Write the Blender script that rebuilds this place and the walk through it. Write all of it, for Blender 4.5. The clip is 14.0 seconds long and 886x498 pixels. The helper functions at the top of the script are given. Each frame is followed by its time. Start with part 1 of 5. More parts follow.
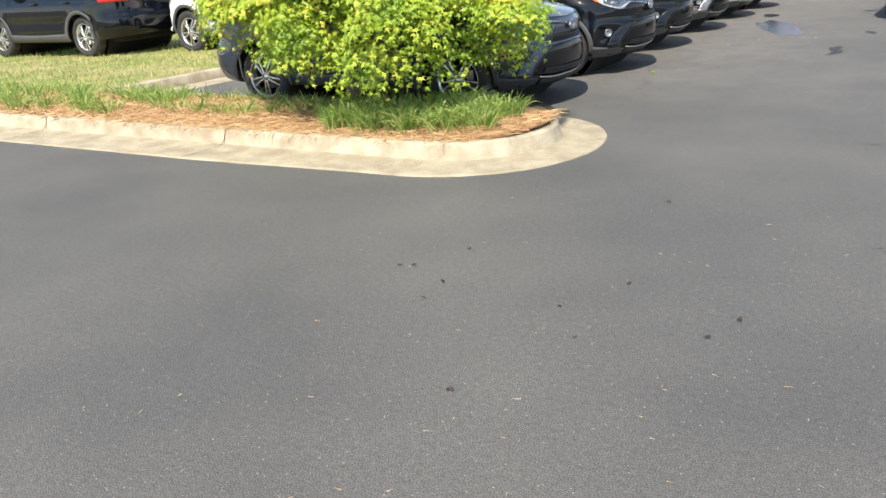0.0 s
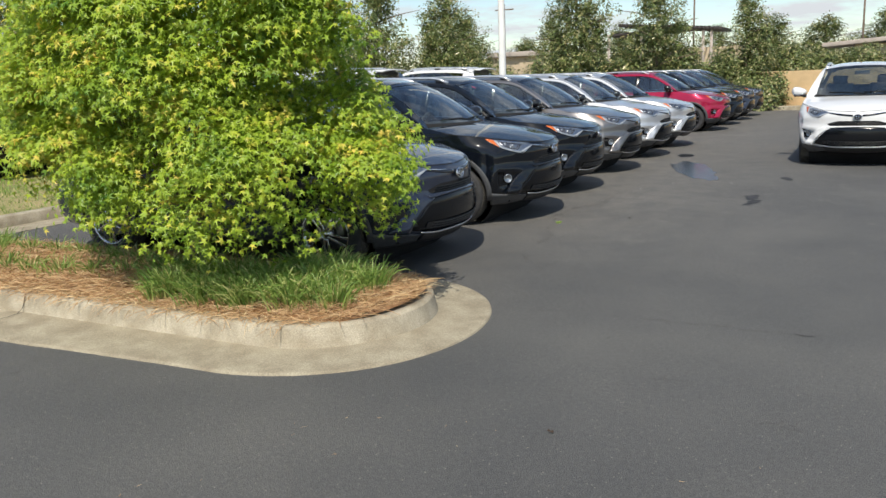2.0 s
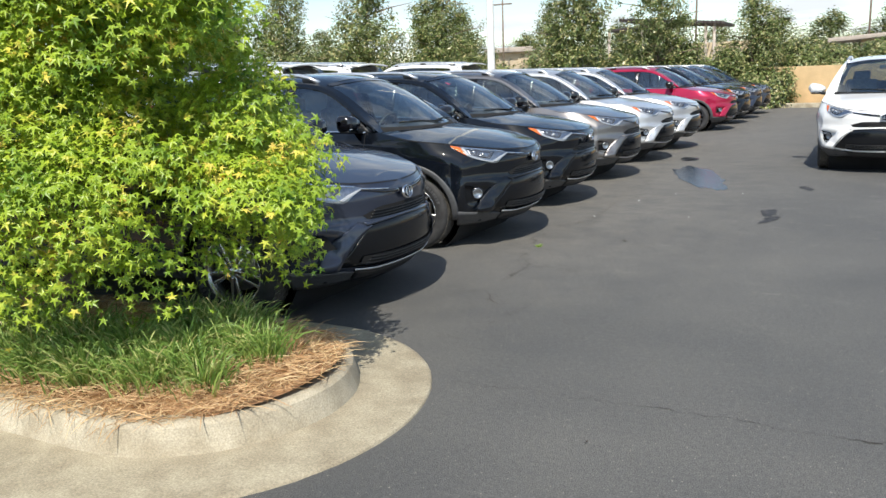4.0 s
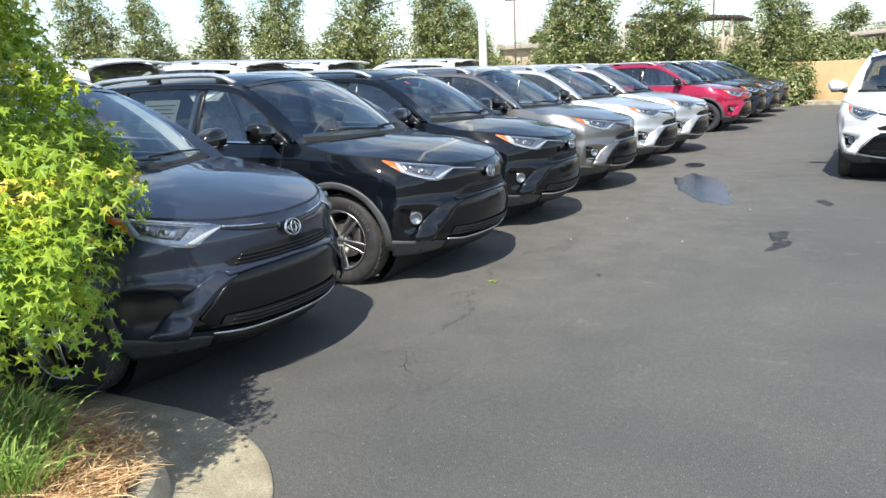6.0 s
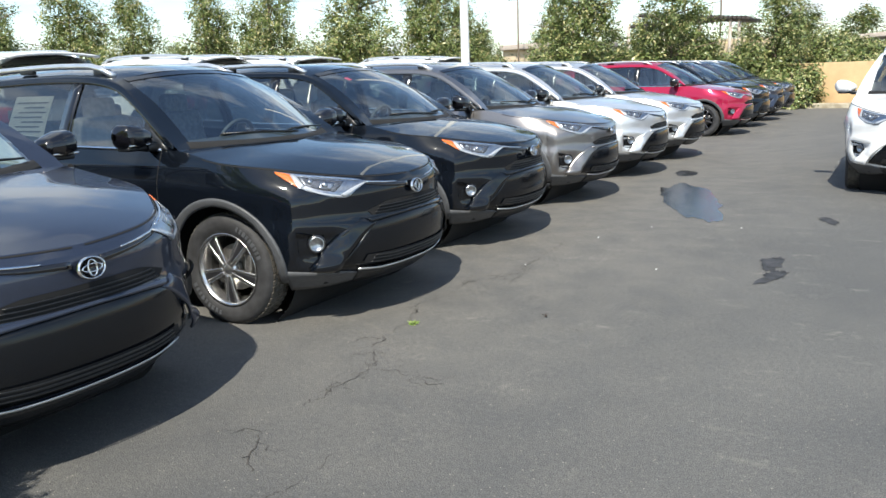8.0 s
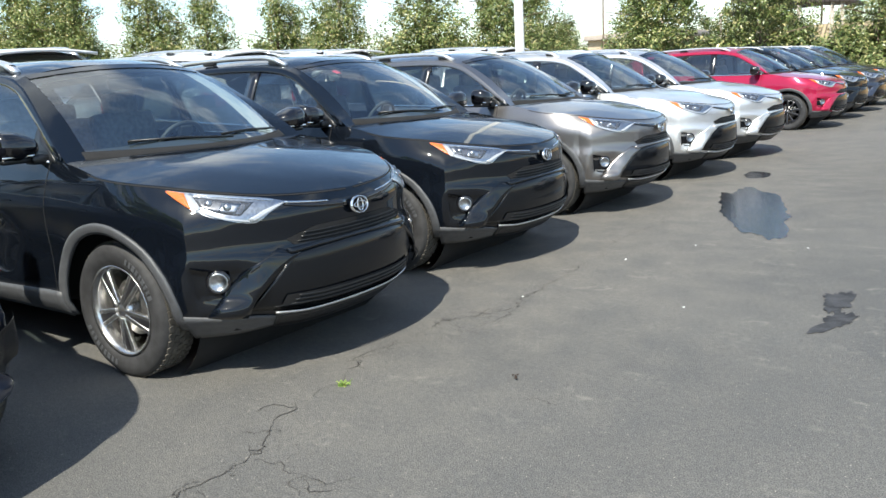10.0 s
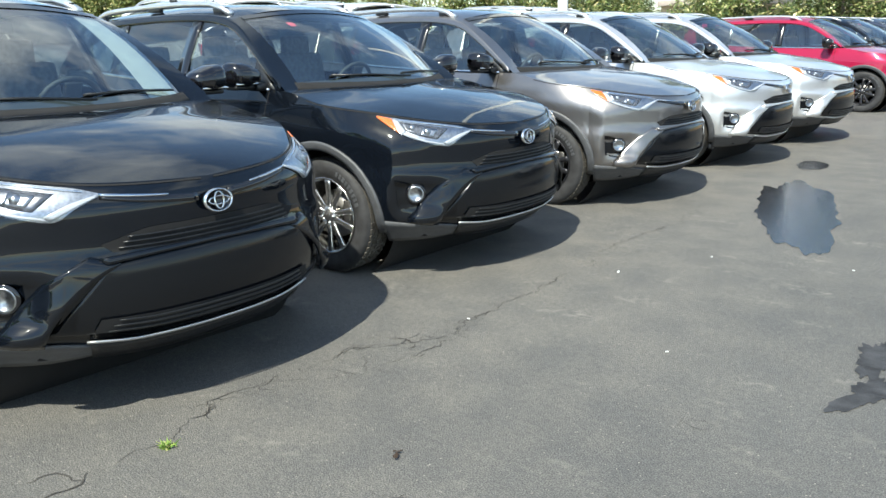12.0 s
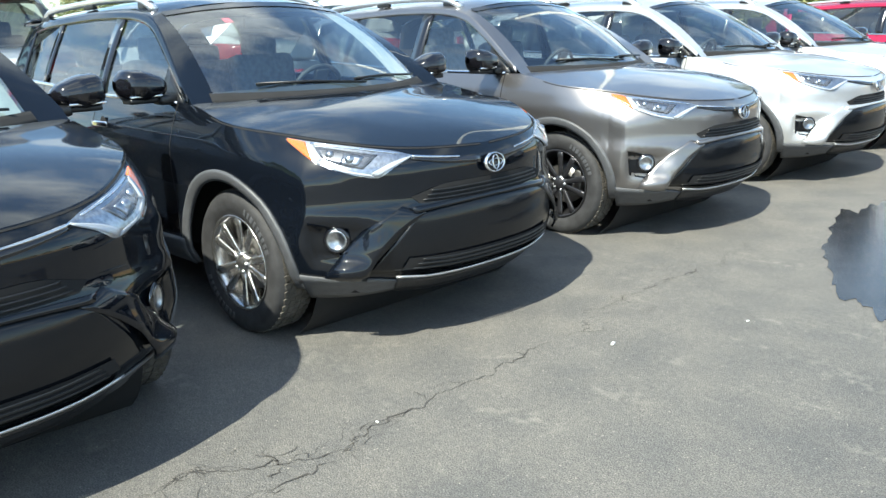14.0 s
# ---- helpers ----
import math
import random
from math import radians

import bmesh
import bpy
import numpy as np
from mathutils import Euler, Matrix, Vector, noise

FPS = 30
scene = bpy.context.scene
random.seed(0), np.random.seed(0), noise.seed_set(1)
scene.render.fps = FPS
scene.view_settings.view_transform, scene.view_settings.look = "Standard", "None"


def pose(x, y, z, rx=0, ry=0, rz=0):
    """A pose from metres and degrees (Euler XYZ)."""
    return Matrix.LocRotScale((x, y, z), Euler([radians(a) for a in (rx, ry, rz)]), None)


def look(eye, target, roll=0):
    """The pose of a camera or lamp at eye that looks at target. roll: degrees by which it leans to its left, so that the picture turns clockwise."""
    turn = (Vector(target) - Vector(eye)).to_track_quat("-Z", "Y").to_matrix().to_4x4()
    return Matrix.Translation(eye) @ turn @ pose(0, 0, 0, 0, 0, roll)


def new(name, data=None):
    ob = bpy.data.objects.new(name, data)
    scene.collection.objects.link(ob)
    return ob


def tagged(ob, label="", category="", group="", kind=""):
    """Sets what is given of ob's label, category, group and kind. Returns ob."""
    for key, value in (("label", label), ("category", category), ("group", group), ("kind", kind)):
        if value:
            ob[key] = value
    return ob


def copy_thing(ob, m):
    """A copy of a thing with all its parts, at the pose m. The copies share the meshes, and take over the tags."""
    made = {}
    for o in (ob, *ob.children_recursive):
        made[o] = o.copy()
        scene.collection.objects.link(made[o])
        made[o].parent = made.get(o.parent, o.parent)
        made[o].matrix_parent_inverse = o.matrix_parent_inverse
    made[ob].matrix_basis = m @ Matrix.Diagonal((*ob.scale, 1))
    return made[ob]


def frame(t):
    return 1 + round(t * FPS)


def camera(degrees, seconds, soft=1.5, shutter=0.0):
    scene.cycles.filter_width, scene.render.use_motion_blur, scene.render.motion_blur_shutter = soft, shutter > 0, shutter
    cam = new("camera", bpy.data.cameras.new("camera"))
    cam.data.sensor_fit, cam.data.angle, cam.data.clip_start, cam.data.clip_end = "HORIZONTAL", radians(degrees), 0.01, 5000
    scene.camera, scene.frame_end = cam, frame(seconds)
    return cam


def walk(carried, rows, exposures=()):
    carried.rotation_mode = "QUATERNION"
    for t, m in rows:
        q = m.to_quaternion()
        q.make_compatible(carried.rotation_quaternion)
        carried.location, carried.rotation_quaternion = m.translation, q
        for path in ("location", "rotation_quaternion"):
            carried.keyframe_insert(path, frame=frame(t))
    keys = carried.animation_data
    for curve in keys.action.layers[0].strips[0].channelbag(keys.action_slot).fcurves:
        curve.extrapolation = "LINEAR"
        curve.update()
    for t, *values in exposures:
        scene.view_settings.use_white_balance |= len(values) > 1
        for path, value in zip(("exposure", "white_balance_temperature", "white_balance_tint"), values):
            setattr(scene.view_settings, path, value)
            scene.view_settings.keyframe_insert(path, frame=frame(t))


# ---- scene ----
cam = camera(57.0, 14.0)
PATH = [
    (0, (3.528, -10.641, 1.545), (2.496, -9.064, 0.875), -4.1),
    (0.5, (3.494, -10.289, 1.599), (2.503, -8.686, 0.933), -4.0),
    (1, (3.489, -9.839, 1.639), (2.507, -8.191, 1.075), -4.1),
    (1.5, (3.374, -9.447, 1.606), (2.427, -7.739, 1.178), -2.5),
    (2, (3.293, -9.108, 1.628), (2.377, -7.377, 1.225), -2.2),
    (2.5, (3.275, -8.654, 1.630), (2.365, -6.919, 1.227), -2.3),
    (3, (3.152, -8.298, 1.615), (2.240, -6.566, 1.205), -2.0),
    (5.5, (2.838, -6.286, 1.592), (1.900, -4.567, 1.183), -2.8),
    (6, (2.857, -5.939, 1.583), (1.901, -4.233, 1.167), -2.5),
    (6.5, (2.832, -5.569, 1.562), (1.863, -3.872, 1.136), -2.1),
    (7, (2.858, -5.213, 1.531), (1.896, -3.511, 1.105), -2.0),
    (7.5, (2.884, -4.910, 1.565), (1.920, -3.211, 1.142), -2.0),
    (8, (2.800, -4.579, 1.509), (1.829, -2.880, 1.095), -2.1),
    (10.5, (2.833, -2.838, 1.454), (1.596, -1.331, 1.011), -2.5),
    (11, (2.835, -2.525, 1.479), (1.531, -1.082, 1.016), -1.9),
    (11.5, (2.743, -2.142, 1.426), (1.435, -0.699, 0.972), -2.1),
    (12, (2.699, -1.807, 1.414), (1.439, -0.338, 0.911), -1.0),
    (12.5, (2.716, -1.434, 1.453), (1.473, 0.035, 0.908), -1.4),
    (13, (2.530, -1.122, 1.404), (1.174, 0.253, 0.886), -1.5),
    (13.5, (2.398, -0.810, 1.433), (0.968, 0.497, 0.937), -2.2),
    (14, (2.435, -0.400, 1.410), (1.017, 0.912, 0.896), -2.1),
]
EXPOSURE = [(0, 0.81, 7060, 9), (1, 0.72, 6930, 9), (1.5, 0.42, 6880, 10), (2, 0.02, 6880, 8), (3, 0.24, 6830, 8), (5.5, 0.53, 6730, 6), (6.5, 0.75, 6730, 6), (8, 0.66, 6730, 6), (10.5, 0.90, 6680, 4), (11, 0.98, 6680, 3), (11.5, 1.04, 6660, 2), (12, 0.91, 6630, 1), (12.5, 1.24, 6630, 1), (13, 1.14, 6630, 1), (13.5, 1.14, 6630, 0), (14, 1.26, 6630, 0)]
walk(cam, [(t, look(eye, target, roll)) for t, eye, target, roll in PATH], EXPOSURE)

# ---- light ----
SUN_TO = Vector((0.23, -0.80, 1.0)).normalized()
sun = new("sun", bpy.data.lights.new("sun", "SUN"))
sun.data.energy, sun.data.angle, sun.data.color = 4.6, radians(0.6), (1.0, 0.95, 0.87)
sun.rotation_euler = SUN_TO.to_track_quat("Z", "Y").to_euler()
world = bpy.data.worlds.new("sky")
scene.world = world
world.use_nodes = True
wn, wl = world.node_tree.nodes, world.node_tree.links
sky = wn.new("ShaderNodeTexSky")
sky.sky_type, sky.sun_disc = "NISHITA", False
sky.ozone_density, sky.dust_density = 3.0, 0.3
sky.sun_elevation = math.asin(SUN_TO.z)
sky.sun_rotation = math.atan2(SUN_TO.x, SUN_TO.y)
wtc, wsep, wcmb = wn.new("ShaderNodeTexCoord"), wn.new("ShaderNodeSeparateXYZ"), wn.new("ShaderNodeCombineXYZ")
wup, wdx, wdy = (wn.new("ShaderNodeMath") for _ in range(3))
wup.operation, wup.use_clamp, wup.inputs[1].default_value = "ADD", False, 0.16
wdx.operation = wdy.operation = "DIVIDE"
cloud, cramp, cmix = wn.new("ShaderNodeTexNoise"), wn.new("ShaderNodeValToRGB"), wn.new("ShaderNodeMixRGB")
cloud.inputs["Scale"].default_value, cloud.inputs["Detail"].default_value, cloud.inputs["Roughness"].default_value = 1.5, 8.0, 0.60
cramp.color_ramp.elements[0].position, cramp.color_ramp.elements[1].position = 0.49, 0.63
cmix.inputs[2].default_value = (5.2, 5.6, 6.2, 1)
wl.new(wtc.outputs["Generated"], wsep.inputs[0])
wl.new(wsep.outputs["Z"], wup.inputs[0])
for node, axis in ((wdx, "X"), (wdy, "Y")):
    wl.new(wsep.outputs[axis], node.inputs[0])
    wl.new(wup.outputs[0], node.inputs[1])
    wl.new(node.outputs[0], wcmb.inputs[axis])
wl.new(wcmb.outputs[0], cloud.inputs["Vector"])
wl.new(cloud.outputs["Fac"], cramp.inputs[0])
wl.new(cramp.outputs[0], cmix.inputs[0])
wl.new(sky.outputs[0], cmix.inputs[1])
wl.new(cmix.outputs[0], wn["Background"].inputs[0])
wn["Background"].inputs[1].default_value = 0.135

# ---- materials ----
def mat(name, color, rough=0.5, metal=0.0, coat=0.0, var=0.0, scale=8.0, bump=0.0, bscale=60.0, color2=None, spec=0.5, fine=0.0, fscale=300.0):
    """A principled material with variation at two scales and fine relief, in object space."""
    m = bpy.data.materials.new(name)
    m.use_nodes = True
    n, l = m.node_tree.nodes, m.node_tree.links
    b = n["Principled BSDF"]
    b.inputs["Base Color"].default_value = (*color, 1)
    b.inputs["Roughness"].default_value, b.inputs["Metallic"].default_value = rough, metal
    b.inputs["Coat Weight"].default_value, b.inputs["Coat Roughness"].default_value = coat, 0.03
    b.inputs["Specular IOR Level"].default_value = spec
    tc = n.new("ShaderNodeTexCoord")
    if var or color2:
        no, ra = n.new("ShaderNodeTexNoise"), n.new("ShaderNodeValToRGB")
        no.inputs["Scale"].default_value, no.inputs["Detail"].default_value = scale, 6
        c2 = color2 or tuple(min(1, c * (1 + var)) for c in color)
        c1 = color if color2 else tuple(c * (1 - var) for c in color)
        ra.color_ramp.elements[0].position, ra.color_ramp.elements[1].position = 0.35, 0.65
        ra.color_ramp.elements[0].color, ra.color_ramp.elements[1].color = (*c1, 1), (*c2, 1)
        l.new(tc.outputs["Object"], no.inputs["Vector"])
        l.new(no.outputs["Fac"], ra.inputs[0])
        out = ra.outputs[0]
        if fine:
            n2, r2, mx = n.new("ShaderNodeTexNoise"), n.new("ShaderNodeValToRGB"), n.new("ShaderNodeMixRGB")
            n2.inputs["Scale"].default_value, n2.inputs["Detail"].default_value = fscale, 3
            r2.color_ramp.elements[0].position, r2.color_ramp.elements[1].position = 0.3, 0.7
            r2.color_ramp.elements[0].color, r2.color_ramp.elements[1].color = (1 - fine,) * 3 + (1,), (1 + fine,) * 3 + (1,)
            mx.blend_type, mx.inputs[0].default_value = "MULTIPLY", 1.0
            l.new(tc.outputs["Object"], n2.inputs["Vector"])
            l.new(n2.outputs["Fac"], r2.inputs[0])
            l.new(out, mx.inputs[1])
            l.new(r2.outputs[0], mx.inputs[2])
            out = mx.outputs[0]
        l.new(out, b.inputs["Base Color"])
    if bump:
        nb, bu = n.new("ShaderNodeTexNoise"), n.new("ShaderNodeBump")
        nb.inputs["Scale"].default_value, nb.inputs["Detail"].default_value = bscale, 5
        bu.inputs["Strength"].default_value, bu.inputs["Distance"].default_value = bump, 0.01
        l.new(tc.outputs["Object"], nb.inputs["Vector"])
        l.new(nb.outputs["Fac"], bu.inputs["Height"])
        l.new(bu.outputs[0], b.inputs["Normal"])
    return m


def glass(name, tint, rough=0.0, base=0.09, top=0.85):
    """Thin tinted glazing: clear, with gloss that grows towards grazing angles."""
    m = bpy.data.materials.new(name)
    m.use_nodes = True
    n, l = m.node_tree.nodes, m.node_tree.links
    n.remove(n["Principled BSDF"])
    tr, gl, lw, mx = n.new("ShaderNodeBsdfTransparent"), n.new("ShaderNodeBsdfGlossy"), n.new("ShaderNodeLayerWeight"), n.new("ShaderNodeMixShader")
    po, ma = n.new("ShaderNodeMath"), n.new("ShaderNodeMath")
    tr.inputs["Color"].default_value = (*tint, 1)
    gl.inputs["Roughness"].default_value = rough
    lw.inputs["Blend"].default_value = 0.5
    po.operation, po.inputs[1].default_value = "POWER", 4.0
    ma.operation, ma.inputs[1].default_value, ma.inputs[2].default_value = "MULTIPLY_ADD", top, base
    l.new(lw.outputs["Facing"], po.inputs[0])
    l.new(po.outputs[0], ma.inputs[0])
    l.new(ma.outputs[0], mx.inputs[0])
    l.new(tr.outputs[0], mx.inputs[1])
    l.new(gl.outputs[0], mx.inputs[2])
    l.new(mx.outputs[0], n["Material Output"].inputs[0])
    return m


def leaf_mat(name, dark, light, accent, rough=0.45, transl=0.35, sprays=0.0):
    """Leaves: colour varies leaf by leaf; some light passes through."""
    m = bpy.data.materials.new(name)
    m.use_nodes = True
    n, l = m.node_tree.nodes, m.node_tree.links
    b = n["Principled BSDF"]
    b.inputs["Roughness"].default_value = rough
    geo, ra = n.new("ShaderNodeNewGeometry"), n.new("ShaderNodeValToRGB")
    ra.color_ramp.elements[0].color, ra.color_ramp.elements[1].color = (*dark, 1), (*accent, 1)
    e = ra.color_ramp.elements.new(0.72)
    e.color = (*light, 1)
    tr, mx = n.new("ShaderNodeBsdfTranslucent"), n.new("ShaderNodeMixShader")
    mx.inputs[0].default_value = transl
    if sprays:
        # whole sprays turn yellow together
        tc, no, mr, lp = n.new("ShaderNodeTexCoord"), n.new("ShaderNodeTexNoise"), n.new("ShaderNodeMapRange"), n.new("ShaderNodeMix")
        no.inputs["Scale"].default_value, no.inputs["Detail"].default_value = 3.2, 3
        mr.inputs[1].default_value, mr.inputs[2].default_value = 0.30, 0.64
        lp.inputs[0].default_value = sprays
        l.new(tc.outputs["Object"], no.inputs["Vector"])
        l.new(no.outputs["Fac"], mr.inputs[0])
        l.new(geo.outputs["Random Per Island"], lp.inputs[2])
        l.new(mr.outputs[0], lp.inputs[3])
        l.new(lp.outputs[0], ra.inputs[0])
    else:
        l.new(geo.outputs["Random Per Island"], ra.inputs[0])
    l.new(ra.outputs[0], b.inputs["Base Color"])
    l.new(ra.outputs[0], tr.inputs["Color"])
    l.new(b.outputs[0], mx.inputs[1])
    l.new(tr.outputs[0], mx.inputs[2])
    l.new(mx.outputs[0], n["Material Output"].inputs[0])
    return m


def asphalt_mat():
    """Sealed asphalt: aggregate grain, grey worn strips and blotches."""
    m = bpy.data.materials.new("asphalt")
    m.use_nodes = True
    n, l = m.node_tree.nodes, m.node_tree.links
    b = n["Principled BSDF"]
    b.inputs["Roughness"].default_value = 0.8
    tc = n.new("ShaderNodeTexCoord")

    def noise_node(scale, detail, src=None):
        t = n.new("ShaderNodeTexNoise")
        t.inputs["Scale"].default_value, t.inputs["Detail"].default_value = scale, detail
        l.new(src or tc.outputs["Object"], t.inputs["Vector"])
        return t.outputs["Fac"]

    def ramp(src, p0, p1, c0, c1):
        r = n.new("ShaderNodeValToRGB")
        r.color_ramp.elements[0].position, r.color_ramp.elements[1].position = p0, p1
        r.color_ramp.elements[0].color, r.color_ramp.elements[1].color = (*c0, 1), (*c1, 1)
        l.new(src, r.inputs[0])
        return r.outputs[0]

    def mix(fac, a, c, kind="MIX"):
        x = n.new("ShaderNodeMixRGB")
        x.blend_type = kind
        if isinstance(fac, float):
            x.inputs[0].default_value = fac
        else:
            l.new(fac, x.inputs[0])
        l.new(a, x.inputs[1])
        l.new(c, x.inputs[2])
        return x.outputs[0]

    broad = ramp(noise_node(0.6, 7), 0.28, 0.72, (0.064, 0.066, 0.070), (0.106, 0.105, 0.103))
    worn = ramp(noise_node(3.0, 10), 0.3, 0.72, (0.25, 0.25, 0.25), (1, 1, 1))
    # worn strip in front of the parked row
    sep = n.new("ShaderNodeSeparateXYZ")
    l.new(tc.outputs["Object"], sep.inputs[0])
    band = n.new("ShaderNodeMapRange")
    band.interpolation_type = "SMOOTHSTEP"
    l.new(sep.outputs["X"], band.inputs[0])
    band.inputs[1].default_value, band.inputs[2].default_value = 3.1, 0.2
    fade = n.new("ShaderNodeMapRange")
    fade.interpolation_type = "SMOOTHSTEP"
    l.new(sep.outputs["Y"], fade.inputs[0])
    fade.inputs[1].default_value, fade.inputs[2].default_value = -4.5, 2.0
    mul = n.new("ShaderNodeMath")
    mul.operation = "MULTIPLY"
    l.new(band.outputs[0], mul.inputs[0])
    l.new(fade.outputs[0], mul.inputs[1])
    mul2 = n.new("ShaderNodeMath")
    mul2.operation = "MULTIPLY_ADD"
    mul2.inputs[1].default_value, mul2.inputs[2].default_value = 0.72, 0.08
    l.new(mul.outputs[0], mul2.inputs[0])
    mul3 = n.new("ShaderNodeMath")
    mul3.operation = "MULTIPLY"
    l.new(mul2.outputs[0], mul3.inputs[0])
    l.new(worn, mul3.inputs[1])
    wornc = n.new("ShaderNodeRGB")
    wornc.outputs[0].default_value = (0.165, 0.155, 0.14, 1)
    col = mix(mul3.outputs[0], broad, wornc.outputs[0])
    grain = ramp(noise_node(170, 2), 0.34, 0.66, (0.52, 0.52, 0.52), (1.48, 1.47, 1.43))
    col = mix(1.0, col, grain, "MULTIPLY")
    mottle = ramp(noise_node(38, 4), 0.3, 0.7, (0.84, 0.84, 0.85), (1.16, 1.15, 1.13))
    col = mix(1.0, col, mottle, "MULTIPLY")
    chips = n.new("ShaderNodeTexVoronoi")
    chips.inputs["Scale"].default_value = 42
    l.new(tc.outputs["Object"], chips.inputs["Vector"])
    spot = ramp(chips.outputs["Distance"], 0.10, 0.17, (1, 1, 1), (0, 0, 0))
    some = ramp(noise_node(30, 2), 0.52, 0.60, (0, 0, 0), (1, 1, 1))
    both = mix(1.0, spot, some, "MULTIPLY")
    pale = n.new("ShaderNodeRGB")
    pale.outputs[0].default_value = (0.30, 0.28, 0.24, 1)
    col = mix(both, col, pale.outputs[0])
    turn = n.new("ShaderNodeMapping")
    turn.inputs["Rotation"].default_value, turn.inputs["Scale"].default_value = (0, 0, 0.6), (0.8, 2.1, 1)
    l.new(tc.outputs["Object"], turn.inputs["Vector"])
    drag = ramp(noise_node(2.6, 9, turn.outputs[0]), 0.56, 0.68, (0, 0, 0), (1, 1, 1))
    rag = ramp(noise_node(16, 6), 0.48, 0.66, (0, 0, 0), (0.42, 0.42, 0.42))
    col = mix(mix(1.0, mix(1.0, drag, rag, "MULTIPLY"), fade.outputs[0], "MULTIPLY"), col, pale.outputs[0])
    l.new(col, b.inputs["Base Color"])
    bu = n.new("ShaderNodeBump")
    bu.inputs["Strength"].default_value, bu.inputs["Distance"].default_value = 0.7, 0.007
    l.new(noise_node(150, 3), bu.inputs["Height"])
    l.new(bu.outputs[0], b.inputs["Normal"])
    return m


